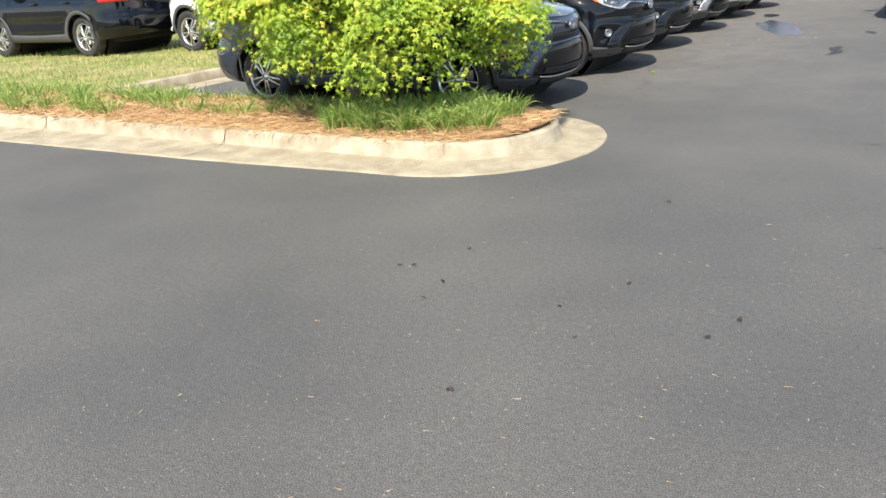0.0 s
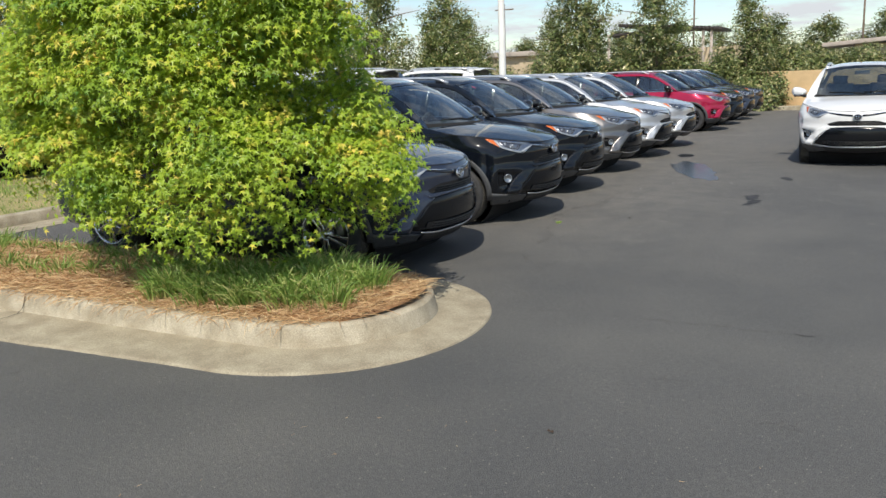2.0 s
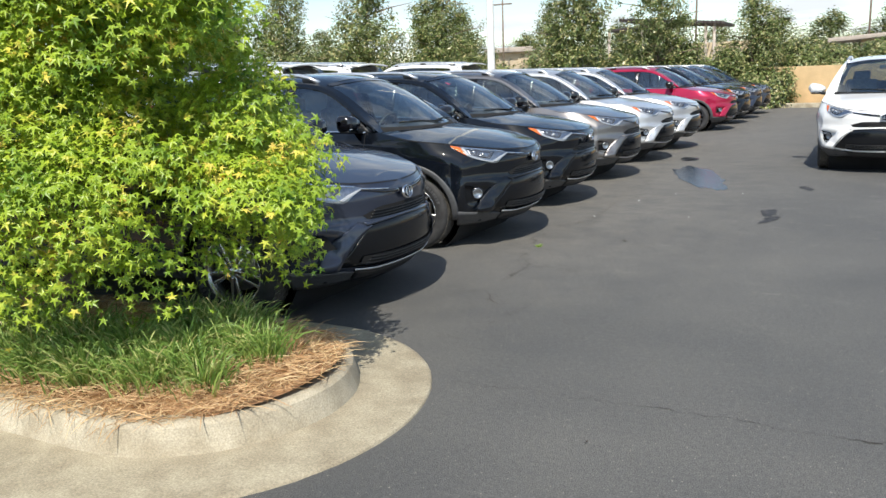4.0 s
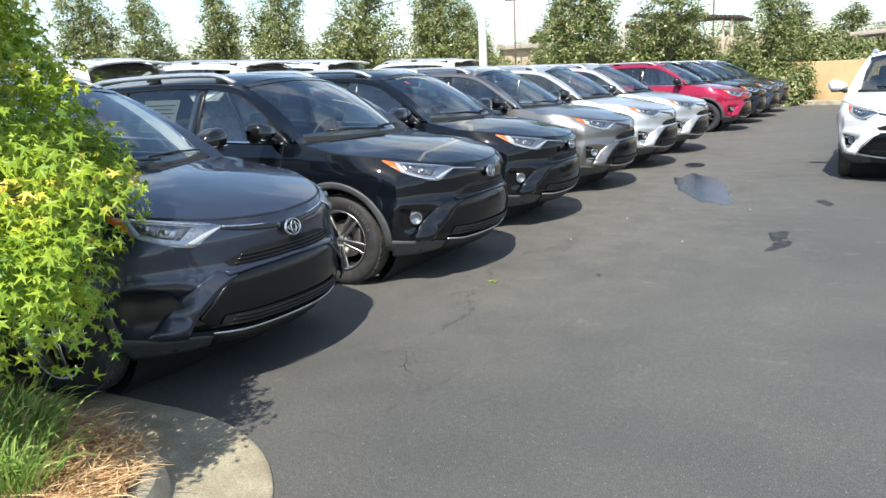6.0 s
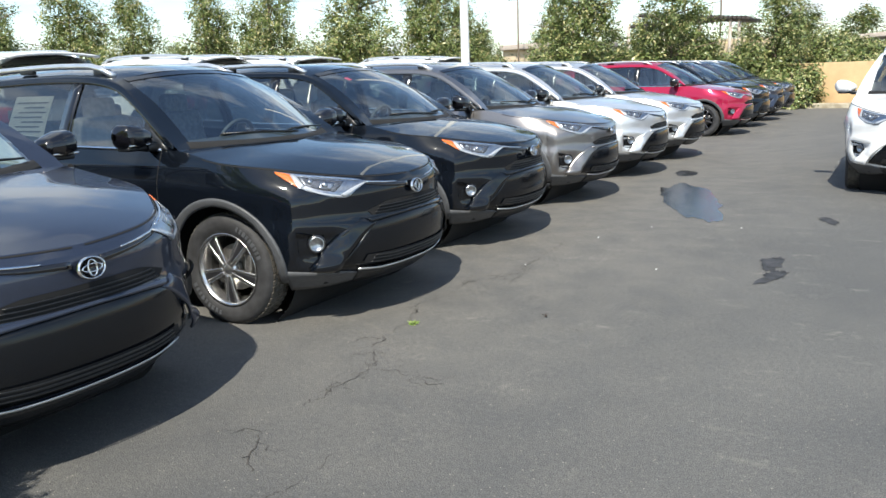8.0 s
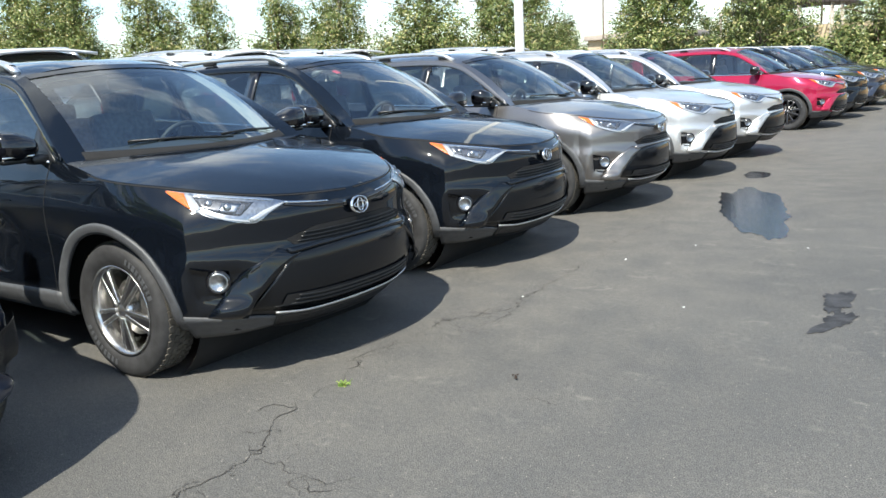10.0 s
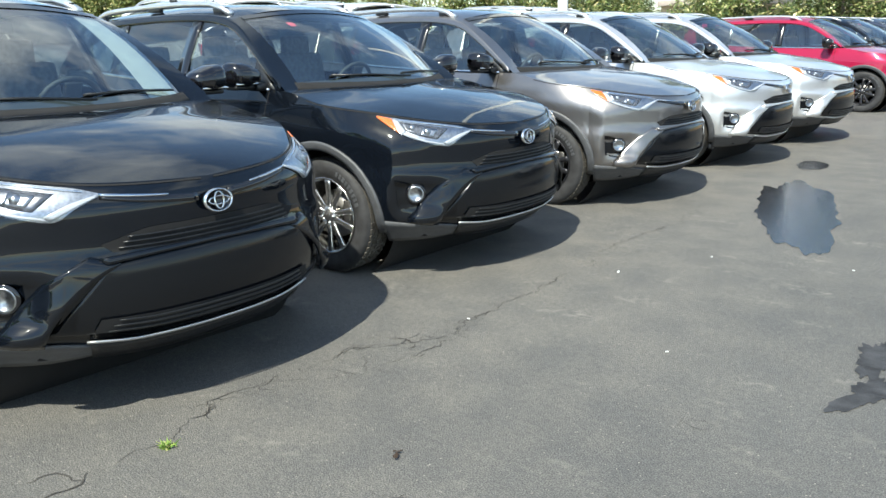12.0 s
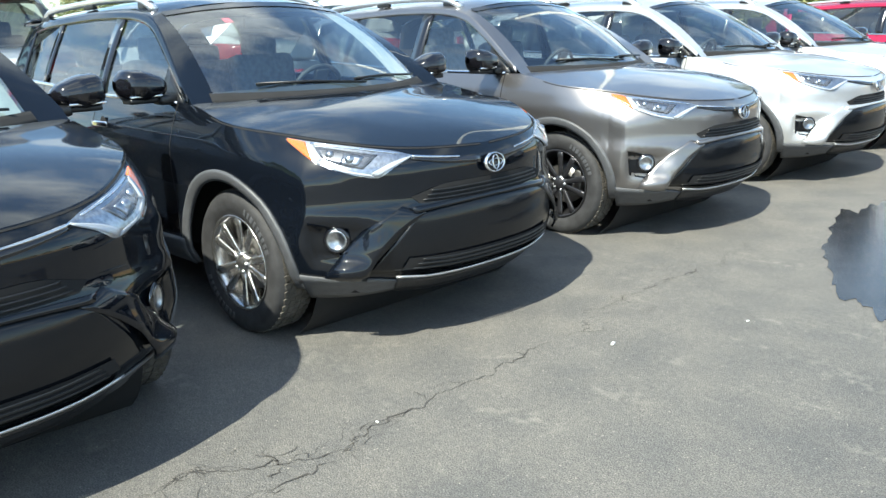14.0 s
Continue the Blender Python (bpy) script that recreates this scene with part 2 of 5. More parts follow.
M = dict(
    asphalt=asphalt_mat(),
    concrete=mat("concrete", (0.31, 0.265, 0.19), 0.9, color2=(0.46, 0.41, 0.315), scale=4.5, bump=0.45, bscale=90, fine=0.22, fscale=130),
    # stained, and darker than concrete to paint in the contrast with the sunlit kerb face
    gutter=mat("gutter_concrete", (0.265, 0.225, 0.16), 0.92, color2=(0.385, 0.34, 0.25), scale=4.0, bump=0.45, bscale=90, fine=0.25, fscale=110),
    soil=mat("soil", (0.30, 0.17, 0.085), 0.95, var=0.3, scale=9, bump=0.8, bscale=40),
    lawn=mat("lawn", (0.19, 0.20, 0.06), 0.9, color2=(0.34, 0.28, 0.13), scale=1.6, bump=0.8, bscale=70, fine=0.3, fscale=60),
    straw=leaf_mat("straw", (0.40, 0.23, 0.11), (0.62, 0.42, 0.23), (0.74, 0.58, 0.34), 0.7, 0.1),
    grass=leaf_mat("grass", (0.12, 0.24, 0.045), (0.32, 0.44, 0.11), (0.66, 0.58, 0.28), 0.45, 0.3),
    maple=leaf_mat("maple_leaf", (0.052, 0.170, 0.015), (0.39, 0.51, 0.042), (0.88, 0.64, 0.13), 0.42, 0.27, 0.55),
    magnolia=leaf_mat("magnolia_leaf", (0.07, 0.115, 0.035), (0.25, 0.30, 0.105), (0.58, 0.50, 0.26), 0.32, 0.22),
    bark=mat("bark", (0.16, 0.12, 0.09), 0.9, var=0.3, scale=14, bump=0.6, bscale=40),
    tan_wall=mat("tan_wall", (0.56, 0.40, 0.22), 0.85, var=0.16, scale=1.2, bump=0.3, bscale=30, fine=0.1, fscale=40),
    pole=mat("pole_paint", (0.78, 0.78, 0.75), 0.55, 0.0, var=0.06, scale=3),
    rubber=mat("tyre_rubber", (0.028, 0.028, 0.03), 0.72, var=0.25, scale=20, bump=0.2, bscale=120),
    tread=mat("tread_rubber", (0.075, 0.068, 0.058), 0.9, var=0.3, scale=25),
    plastic=mat("black_plastic", (0.011, 0.012, 0.014), 0.34, var=0.15, scale=30, bump=0.12, bscale=300),
    panel=mat("bumper_black", (0.005, 0.006, 0.008), 0.16, spec=0.4),
    clad=mat("grey_cladding", (0.075, 0.078, 0.085), 0.5, var=0.12, scale=25, bump=0.12, bscale=300),
    dark=mat("underbody_black", (0.008, 0.008, 0.009), 0.9, var=0.2, scale=10),
    gloss=mat("gloss_black", (0.006, 0.006, 0.008), 0.12, coat=0.6, spec=0.5),
    chrome=mat("chrome", (0.80, 0.81, 0.83), 0.07, 1.0),
    satin=mat("satin_silver", (0.78, 0.79, 0.81), 0.32, 0.85, var=0.05, scale=10),
    alloy=mat("machined_alloy", (0.64, 0.63, 0.62), 0.24, 0.95, var=0.1, scale=30),
    alloy_dark=mat("dark_alloy", (0.045, 0.045, 0.05), 0.3, 0.6, coat=0.3),
    disc=mat("brake_disc", (0.30, 0.29, 0.28), 0.4, 0.9, var=0.2, scale=40),
    lamp=mat("lamp_reflector", (0.42, 0.435, 0.46), 0.28, 1.0, var=0.25, scale=60),
    lamp_dark=mat("lamp_bezel", (0.16, 0.165, 0.18), 0.22, 0.7, var=0.35, scale=35),
    drl=mat("light_guide", (0.42, 0.44, 0.47), 0.3, coat=0.5),
    amber=mat("amber_reflector", (0.75, 0.16, 0.02), 0.22, coat=0.7),
    tail=mat("red_lens", (0.45, 0.01, 0.015), 0.18, coat=0.8),
    seat=mat("seat_cloth", (0.17, 0.172, 0.18), 0.85, var=0.2, scale=30),
    seat_pale=mat("interior_trim", (0.52, 0.51, 0.48), 0.8, var=0.08, scale=20),
    dash=mat("dashboard", (0.045, 0.046, 0.05), 0.6, var=0.1, scale=30),
    paper=mat("sticker_paper", (0.62, 0.64, 0.62), 0.7, var=0.05, scale=20),
    tag=mat("red_tag_paper", (0.70, 0.06, 0.10), 0.7, var=0.08, scale=20),
    ink=mat("ink", (0.16, 0.17, 0.18), 0.7),
    windscreen=glass("windscreen_glass", (0.82, 0.94, 0.95), base=0.22),
    side_glass=glass("side_glass", (0.74, 0.80, 0.78), base=0.18),
    privacy=glass("privacy_glass", (0.36, 0.39, 0.38), base=0.16),
    lens=glass("clear_lens", (0.94, 0.95, 0.97), 0.0, 0.05, 0.6),
    wet=mat("wet_asphalt", (0.020, 0.021, 0.024), 0.22, var=0.4, scale=5, bump=0.15, bscale=50, spec=0.5),
    damp=mat("damp_asphalt", (0.042, 0.043, 0.047), 0.75, var=0.4, scale=9, bump=0.4, bscale=90, spec=0.25),
    crack=mat("crack_shadow", (0.052, 0.048, 0.044), 0.95, var=0.3, scale=20),
    leaf_dry=mat("dry_leaf", (0.035, 0.022, 0.014), 0.8, var=0.4, scale=30),
    stucco=mat("building_stucco", (0.50, 0.40, 0.28), 0.85, var=0.08, scale=2),
    steel=mat("dark_steel", (0.07, 0.06, 0.06), 0.6, 0.4, var=0.15, scale=4),
    roof_far=mat("far_roof", (0.42, 0.36, 0.32), 0.8, var=0.1, scale=2),
    wood_pole=mat("pole_wood", (0.17, 0.13, 0.10), 0.9, var=0.2, scale=4),
)


def paint(name, color, metal=0.0, rough=0.35, flake=0.0):
    return mat(name, color, rough, metal, coat=1.0, var=flake, scale=900, spec=0.02 if metal == 0 and max(color) < 0.1 else 0.08)


PAINT = dict(
    blueblack=paint("paint_blue_black", (0.036, 0.045, 0.072), 0.5, 0.38, 0.25),
    black=paint("paint_black", (0.0035, 0.0050, 0.0082), 0.0, 0.3),
    grey=paint("paint_grey_metallic", (0.25, 0.238, 0.235), 0.92, 0.36, 0.12),
    silver=paint("paint_silver", (0.69, 0.70, 0.715), 0.75, 0.40, 0.05),
    white=paint("paint_white", (0.73, 0.735, 0.74), 0.0, 0.3),
    red=paint("paint_red", (0.33, 0.012, 0.05), 0.2, 0.3, 0.1),
    charcoal=paint("paint_charcoal", (0.05, 0.053, 0.062), 0.6, 0.32, 0.12),
)

# ---- mesh helpers ----
def lerp(a, b, t):
    return a + (b - a) * t


def tab(x, xs, ys):
    """Smooth monotone curve through a small table."""
    n = len(xs)
    if n < 3 or x <= xs[0] or x >= xs[-1]:
        return float(np.interp(x, xs, ys))
    k = bisect(xs, x) - 1

    def slope(i):
        if i == 0:
            return (ys[1] - ys[0]) / (xs[1] - xs[0])
        if i == n - 1:
            return (ys[-1] - ys[-2]) / (xs[-1] - xs[-2])
        a, b = (ys[i] - ys[i - 1]) / (xs[i] - xs[i - 1]), (ys[i + 1] - ys[i]) / (xs[i + 1] - xs[i])
        return 0.0 if a * b <= 0 else 2 * a * b / (a + b)
    h = xs[k + 1] - xs[k]
    u = (x - xs[k]) / h
    return (2 * u ** 3 - 3 * u * u + 1) * ys[k] + (u ** 3 - 2 * u * u + u) * h * slope(k) + (3 * u * u - 2 * u ** 3) * ys[k + 1] + (u ** 3 - u * u) * h * slope(k + 1)


def bisect(xs, x):
    k = 0
    while k < len(xs) - 1 and xs[k] <= x:
        k += 1
    return k


def mesh_from(name, verts, faces, material, smooth=True):
    me = bpy.data.meshes.new(name)
    me.from_pydata([tuple(v) for v in verts], [], faces)
    me.materials.append(material)
    if smooth:
        me.polygons.foreach_set("use_smooth", [True] * len(me.polygons))
    me.update()
    return me


def part(name, bm, material, parent, label="", smooth=True):
    """Links a bmesh, or a ready mesh, as one mesh object under a thing."""
    if isinstance(bm, bmesh.types.BMesh):
        bmesh.ops.recalc_face_normals(bm, faces=bm.faces)
        me = bpy.data.meshes.new(name)
        bm.to_mesh(me)
        bm.free()
        me.materials.append(material)
        if smooth:
            me.polygons.foreach_set("use_smooth", [True] * len(me.polygons))
    else:
        me = bm
    ob = new(name, me)
    if parent:
        ob.parent = parent
    if label:
        tagged(ob, label)
    return ob


def thing(name, label, category, m=None, group="", kind=""):
    ob = new(name)
    ob.empty_display_size = 0.2
    if m:
        ob.matrix_basis = m
    return tagged(ob, label, category, group, kind)


def grid(fn, nu, nv, bm=None):
    """A quad grid of fn(u, v), u and v from 0 to 1."""
    bm = bm or bmesh.new()
    rows = [[bm.verts.new(fn(i / nu, j / nv)) for j in range(nv + 1)] for i in range(nu + 1)]
    for i in range(nu):
        for j in range(nv):
            bm.faces.new((rows[i][j], rows[i + 1][j], rows[i + 1][j + 1], rows[i][j + 1]))
    return bm


def slab(fn, nu, nv, t, bm=None):
    """A grid given thickness t along its own normals."""
    bm = grid(fn, nu, nv, bm)
    bmesh.ops.remove_doubles(bm, verts=bm.verts, dist=1e-5)
    bmesh.ops.recalc_face_normals(bm, faces=bm.faces)
    bmesh.ops.solidify(bm, geom=bm.faces[:], thickness=t)
    return bm


def box(bm, c, size, bevel=0.0, m=None):
    """A box with rounded edges joined into bm."""
    r = bmesh.ops.create_cube(bm, size=1.0)
    vs = r["verts"]
    bmesh.ops.scale(bm, vec=size, verts=vs)
    if bevel:
        es = list({e for v in vs for e in v.link_edges})
        out = bmesh.ops.bevel(bm, geom=es, offset=bevel, segments=2, affect="EDGES", profile=0.6)
        vs = list({v for f in out["faces"] for v in f.verts} | {v for v in vs if v.is_valid})
    bmesh.ops.transform(bm, matrix=(Matrix.Translation(c) @ m) if m else Matrix.Translation(c), verts=vs)
    return bm


def lathe(profile, n, bm=None, axis="y"):
    """Turns (radius, height) pairs round an axis."""
    bm = bm or bmesh.new()
    rings = []
    for r, h in profile:
        ring = []
        for k in range(n):
            a = 2 * math.pi * k / n
            p = (r * math.cos(a), h, r * math.sin(a)) if axis == "y" else (r * math.cos(a), r * math.sin(a), h)
            ring.append(bm.verts.new(p))
        rings.append(ring)
    for a, b in zip(rings, rings[1:]):
        for k in range(n):
            bm.faces.new((a[k], a[(k + 1) % n], b[(k + 1) % n], b[k]))
    return bm


def tube(points, r, n=8, bm=None, r1=None, cap=True):
    """A round bar along points, tapering from r to r1."""
    bm = bm or bmesh.new()
    pts = [Vector(p) for p in points]
    rings = []
    for i, p in enumerate(pts):
        d = (pts[min(i + 1, len(pts) - 1)] - pts[max(i - 1, 0)]).normalized()
        side = d.cross(Vector((0, 0, 1)) if abs(d.z) < 0.9 else Vector((1, 0, 0))).normalized()
        up = side.cross(d)
        rad = lerp(r, r if r1 is None else r1, i / max(1, len(pts) - 1))
        rings.append([bm.verts.new(p + side * (rad * math.cos(2 * math.pi * k / n)) + up * (rad * math.sin(2 * math.pi * k / n))) for k in range(n)])
    for a, b in zip(rings, rings[1:]):
        for k in range(n):
            bm.faces.new((a[k], a[(k + 1) % n], b[(k + 1) % n], b[k]))
    if cap:
        bm.faces.new(rings[0])
        bm.faces.new(rings[-1])
    return bm


def smooth01(x, a, b):
    t = min(1, max(0, (x - a) / (b - a)))
    return t * t * (3 - 2 * t)


# ---- the crossover: x forward from the badge, y to its left, z up ----
HALF, XF, XR, HUB, R_TYRE = 0.925, -0.90, -3.56, 0.357, 0.357


def outline_table():
    pts = []
    for k in range(61):
        a = math.pi / 2 * k / 60
        pts.append((-0.80 * (1 - math.cos(a) ** (2 / 2.25)), HALF * math.sin(a) ** (2 / 2.25)))
    for k in range(1, 60):
        x = lerp(-0.80, -3.95, k / 60)
        pts.append((x, HALF + 0.004 * math.sin(math.pi * k / 60)))
    for k in range(61):
        a = math.pi / 2 * k / 60
        pts.append((-3.95 - 0.60 * math.sin(a) ** (2 / 3.2), HALF * max(0.0, math.cos(a)) ** (2 / 3.2)))
    p = np.array(pts)
    s = np.r_[0, np.cumsum(np.hypot(*np.diff(p, axis=0).T))]
    return s, p


O_S, O_P = outline_table()
S_END = float(O_S[-1])


def s_at(x):
    """Arc length along the side at which the outline is at x."""
    return float(np.interp(-x, -O_P[:120, 0], O_S[:120]))


def outline(s):
    p = np.array([np.interp(s, O_S, O_P[:, i]) for i in (0, 1)])
    e = 0.03
    q = np.array([np.interp(min(S_END, s + e), O_S, O_P[:, i]) - np.interp(max(0, s - e), O_S, O_P[:, i]) for i in (0, 1)])
    q /= np.linalg.norm(q)
    return p, np.array([q[1], -q[0]])


S_SIDE, S_REAR = s_at(-0.95), s_at(-3.9)


def skin(s, z, off=0.0, side=1):
    """The body's outer surface at arc length s from the nose and height z."""
    p, nrm = outline(abs(s))
    a = abs(s)
    front = tab(z, [0.2, 0.28, 0.34, 0.40, 0.52, 0.62, 0.69, 0.76, 0.82, 0.88, 0.93, 0.98, 1.05], [0.20, 0.12, 0.05, 0.02, 0.0, 0.004, 0.03, 0.03, 0.028, 0.05, 0.09, 0.15, 0.24])
    flank = tab(z, [0.2, 0.3, 0.36, 0.46, 0.6, 0.78, 0.86, 0.95, 1.03, 1.1, 1.2, 1.3], [0.12, 0.05, 0.018, 0.012, 0.012, 0.0, 0.0, 0.018, 0.045, 0.075, 0.105, 0.14])
    back = tab(z, [0.2, 0.35, 0.5, 0.62, 0.8, 1.0, 1.2], [0.2, 0.06, 0.0, 0.0, 0.05, 0.06, 0.11])
    w = smooth01(a, 0.75, S_SIDE)
    wr = smooth01(a, S_REAR - 0.1, S_REAR + 0.5)
    d = lerp(lerp(front, flank, w), back, wr)
    d += 0.045 * smooth01(a, 0.60, 0.74) * (1 - smooth01(a, 0.90, 0.99)) * smooth01(z, 0.40, 0.46) * (1 - smooth01(z, 0.57, 0.625))
    # upright crease at the front corner
    if 0.70 < a < 1.08:
        d -= 0.024 * (max(0, (a - 0.70) / 0.25) if a < 0.95 else max(0, 1 - (a - 0.95) / 0.12)) * smooth01(z, 0.38, 0.50) * (1 - smooth01(z, 0.78, 0.87))
    for xw in (XF, XR):
        q = math.hypot(p[0] - xw, (z - HUB) * 1.0)
        d -= 0.009 * math.exp(-((q - 0.42) / 0.09) ** 2) * smooth01(a, 0.8, 1.2)
    xy = p - nrm * (d - off)
    return Vector((xy[0], side * xy[1] * (1 if s >= 0 else -1), z))


def z_top(s):
    return tab(s, [0, 0.4, 0.8, 1.1, s_at(-0.9), s_at(-1.3), s_at(-2.3), s_at(-3.9), S_END], [0.905, 0.922, 0.962, 0.998, 1.038, 1.105, 1.12, 1.19, 1.15])


def z_low(s):
    x = float(np.interp(s, O_S, O_P[:, 0]))
    z = tab(s, [0, 0.5, 0.9, 1.2, 4.4, 5.0, S_END], [0.30, 0.29, 0.285, 0.29, 0.29, 0.33, 0.36])
    if s < S_REAR + 0.3:
        for xw in (XF, XR):
            if abs(x - xw) < 0.428:
                z = max(z, HUB + math.sqrt(0.428 ** 2 - (x - xw) ** 2))
    return z


def roof_edge(x):
    return tab(x, [-4.5, -4.3, -4.1, -3.6, -2.8, -2.35, -2.1, -1.95, -1.7, -1.45, -1.28], [1.20, 1.42, 1.545, 1.592, 1.61, 1.60, 1.575, 1.535, 1.405, 1.245, 1.125])


def belt(x):
    return tab(x, [-4.5, -3.9, -2.3, -1.28], [1.20, 1.19, 1.12, 1.105])


def cabin(x, z, off=0.0, side=1):
    """The side of the greenhouse."""
    t = max(0.0, (z - 1.10) / 0.50)
    y = 0.855 - 0.225 * t ** 1.25 - 0.10 * smooth01(-x, 3.6, 4.5) + off
    return Vector((x, side * y, z))


def roof_mid(x):
    return tab(x, [-4.25, -4.0, -3.4, -2.7, -2.2, -1.93], [1.60, 1.635, 1.672, 1.685, 1.665, 1.625])


def screen(u, v):
    """The windscreen: u from its base to the roof, v from -1 to 1 across."""
    base = Vector((-1.04 - 0.27 * v * v, 0.70 * v, 1.125 + 0.012 * v * v))
    head = Vector((-1.93 - 0.06 * v * v, 0.60 * v, 1.622 - 0.05 * v * v))
    p = base.lerp(head, u)
    bow = 0.035 * math.sin(math.pi * u)
    return p + Vector((0.45 * bow, 0, bow))


def strip(fn, low, high, nu, nv, t=0.0, off=0.0):
    """A patch between two polylines of parameters, laid on a surface."""
    def at(line, u):
        xs = [i / (len(line) - 1) for i in range(len(line))]
        return tab(u, xs, [p[0] for p in line]), tab(u, xs, [p[1] for p in line])

    def f(u, v):
        a, b = at(low, u), at(high, u)
        return fn(lerp(a[0], b[0], v), lerp(a[1], b[1], v), off)
    return slab(f, nu, nv, t) if t else grid(f, nu, nv)


def body_shell():
    bm = bmesh.new()
    cuts = sorted(set([round(x, 4) for x in np.linspace(0, S_END, 132)] + [s_at(xw + d) for xw in (XF, XR) for d in (-0.4279, -0.42, -0.40, -0.36, 0.36, 0.40, 0.42, 0.4279) if xw + d < -0.05] + [0.92, 0.94, 0.95, 0.96, 0.98, 1.07]))
    for sd in (1, -1):
        rows = []
        for s in cuts:
            lo, hi = z_low(s), z_top(s)
            rows.append([bm.verts.new(skin(s, lerp(lo, hi, j / 18), 0, sd)) for j in range(19)])
        for a, b in zip(rows, rows[1:]):
            for j in range(18):
                bm.faces.new((a[j], b[j], b[j + 1], a[j + 1]) if sd < 0 else (a[j], a[j + 1], b[j + 1], b[j]))
    bmesh.ops.remove_doubles(bm, verts=bm.verts, dist=0.0006)
    bmesh.ops.recalc_face_normals(bm, faces=bm.faces)
    return bm


S_COWL = s_at(-1.28)


def hood_point(q, w, sd):
    s = q * S_COWL
    p = skin(s, z_top(s), 0.0, sd)
    p0 = skin(0, z_top(0))
    c = Vector((lerp(p0.x, -1.02, q), 0, tab(q, [0, 0.12, 0.3, 0.6, 1], [p0.z, 0.955, 1.005, 1.065, 1.118])))
    k = 1 - (1 - w) ** 2.0
    flute = 0.0015 * math.exp(-((w - 0.42) / 0.10) ** 2) * smooth01(q, 0.1, 0.5)
    return Vector((lerp(p.x, c.x, k), lerp(p.y, c.y, w), lerp(p.z, c.z, k) + flute))


def wheel(parent, x, y, out, style):
    w = new("wheel")
    w.parent, w.location = parent, (x, y, HUB)
    w.rotation_euler = (0, 0, (math.pi if out > 0 else 0) + (0.03 if x > -2 else 0))
    # built facing -y
    R = R_TYRE
    part("tyre", lathe([(0.232, -0.088), (0.25, -0.108), (0.30, -0.117), (0.333, -0.112), (R - 0.010, -0.098), (R - 0.003, -0.082)], 56), M["rubber"], w, "black rubber tyre sidewall with raised lettering bars")
    bm = lathe([(R - 0.003, -0.082), (R, -0.06), (R - 0.001, 0.0), (R - 0.001, 0.05), (R - 0.008, 0.085), (0.30, 0.098), (0.23, 0.08)], 56)
    for k in range(56):
        for yy, tw in ((-0.07, 0.3), (-0.037, -0.3), (-0.004, 0.3), (0.029, -0.3), (0.06, 0.3)):
            a = 2 * math.pi * (k + (0.5 if tw > 0 else 0)) / 56
            box(bm, (math.cos(a) * (R + 0.001), yy, math.sin(a) * (R + 0.001)), (0.007, 0.026, 0.028), 0, Matrix.Rotation(-a, 4, "Y") @ Matrix.Rotation(tw, 4, "X"))
    part("tread", bm, M["tread"], w, "dusty tread blocks", smooth=False)
    for a0, a1, n in ((0.35, 1.15, 9), (3.55, 4.45, 9)):
        for k in range(n):
            a = lerp(a0, a1, k / (n - 1))
            bm = box(bmesh.new(), (math.cos(a) * 0.292, -0.117, math.sin(a) * 0.292), (0.03, 0.003, 0.016 if k % 3 else 0.022), 0, Matrix.Rotation(-a, 4, "Y"))
            part("sidewall_mark", bm, M["clad"], w, smooth=False)
    part("rim", lathe([(0.236, -0.100), (0.240, -0.108), (0.228, -0.104), (0.216, -0.08), (0.205, -0.02), (0.20, 0.06)], 48), M["alloy" if style != "black" else "alloy_dark"], w)
    part("brake_disc", lathe([(0.001, -0.012), (0.15, -0.012), (0.15, 0.008)], 32), M["disc"], w)
    bm = box(bmesh.new(), (0.125, -0.025, 0.03), (0.06, 0.05, 0.14), 0.012)
    part("brake_caliper", bm, M["disc"], w)
    n = 5 if style == "five" else 10
    face = M["alloy_dark"] if style == "black" else M["alloy"]
    for k in range(n):
        a = 2 * math.pi * k / n + 0.3
        wid0, wid1 = (0.034, 0.044) if n == 5 else (0.014, 0.023)
        if n == 5:
            for sg in (-1, 1):
                bm = bmesh.new()
                box(bm, (0.128, -0.083, sg * 0.024), (0.185, 0.026, 0.024), 0.006, Matrix.Rotation(-sg * 0.13, 4, "Y") @ Matrix.Rotation(0.10, 4, "Z"))
                bmesh.ops.rotate(bm, verts=bm.verts, matrix=Matrix.Rotation(a, 3, "Y"))
                part("spoke", bm, face, w)
            bm = bmesh.new()
            box(bm, (0.145, -0.080, 0), (0.16, 0.022, 0.046), 0.005, Matrix.Rotation(0.10, 4, "Z"))
            bmesh.ops.rotate(bm, verts=bm.verts, matrix=Matrix.Rotation(a, 3, "Y"))
            part("spoke_pocket", bm, M["alloy_dark"], w)
        else:
            def f(u, v, a=a):
                r = lerp(0.045, 0.226, u)
                h = lerp(wid0, wid1, u) * (v - 0.5) * 2
                sk = 0.012 * (1 if k % 2 else -1) * u
                return Vector((r * math.cos(a) - (h + sk) * math.sin(a), -0.085 - 0.018 * u + 0.012 * abs(v - 0.5), r * math.sin(a) + (h + sk) * math.cos(a)))
            part("spoke", slab(f, 5, 4, 0.02), face, w)
    part("hub_cap", lathe([(0.001, -0.104), (0.026, -0.102), (0.034, -0.094), (0.05, -0.09), (0.058, -0.07), (0.07, -0.03)], 24), face, w)
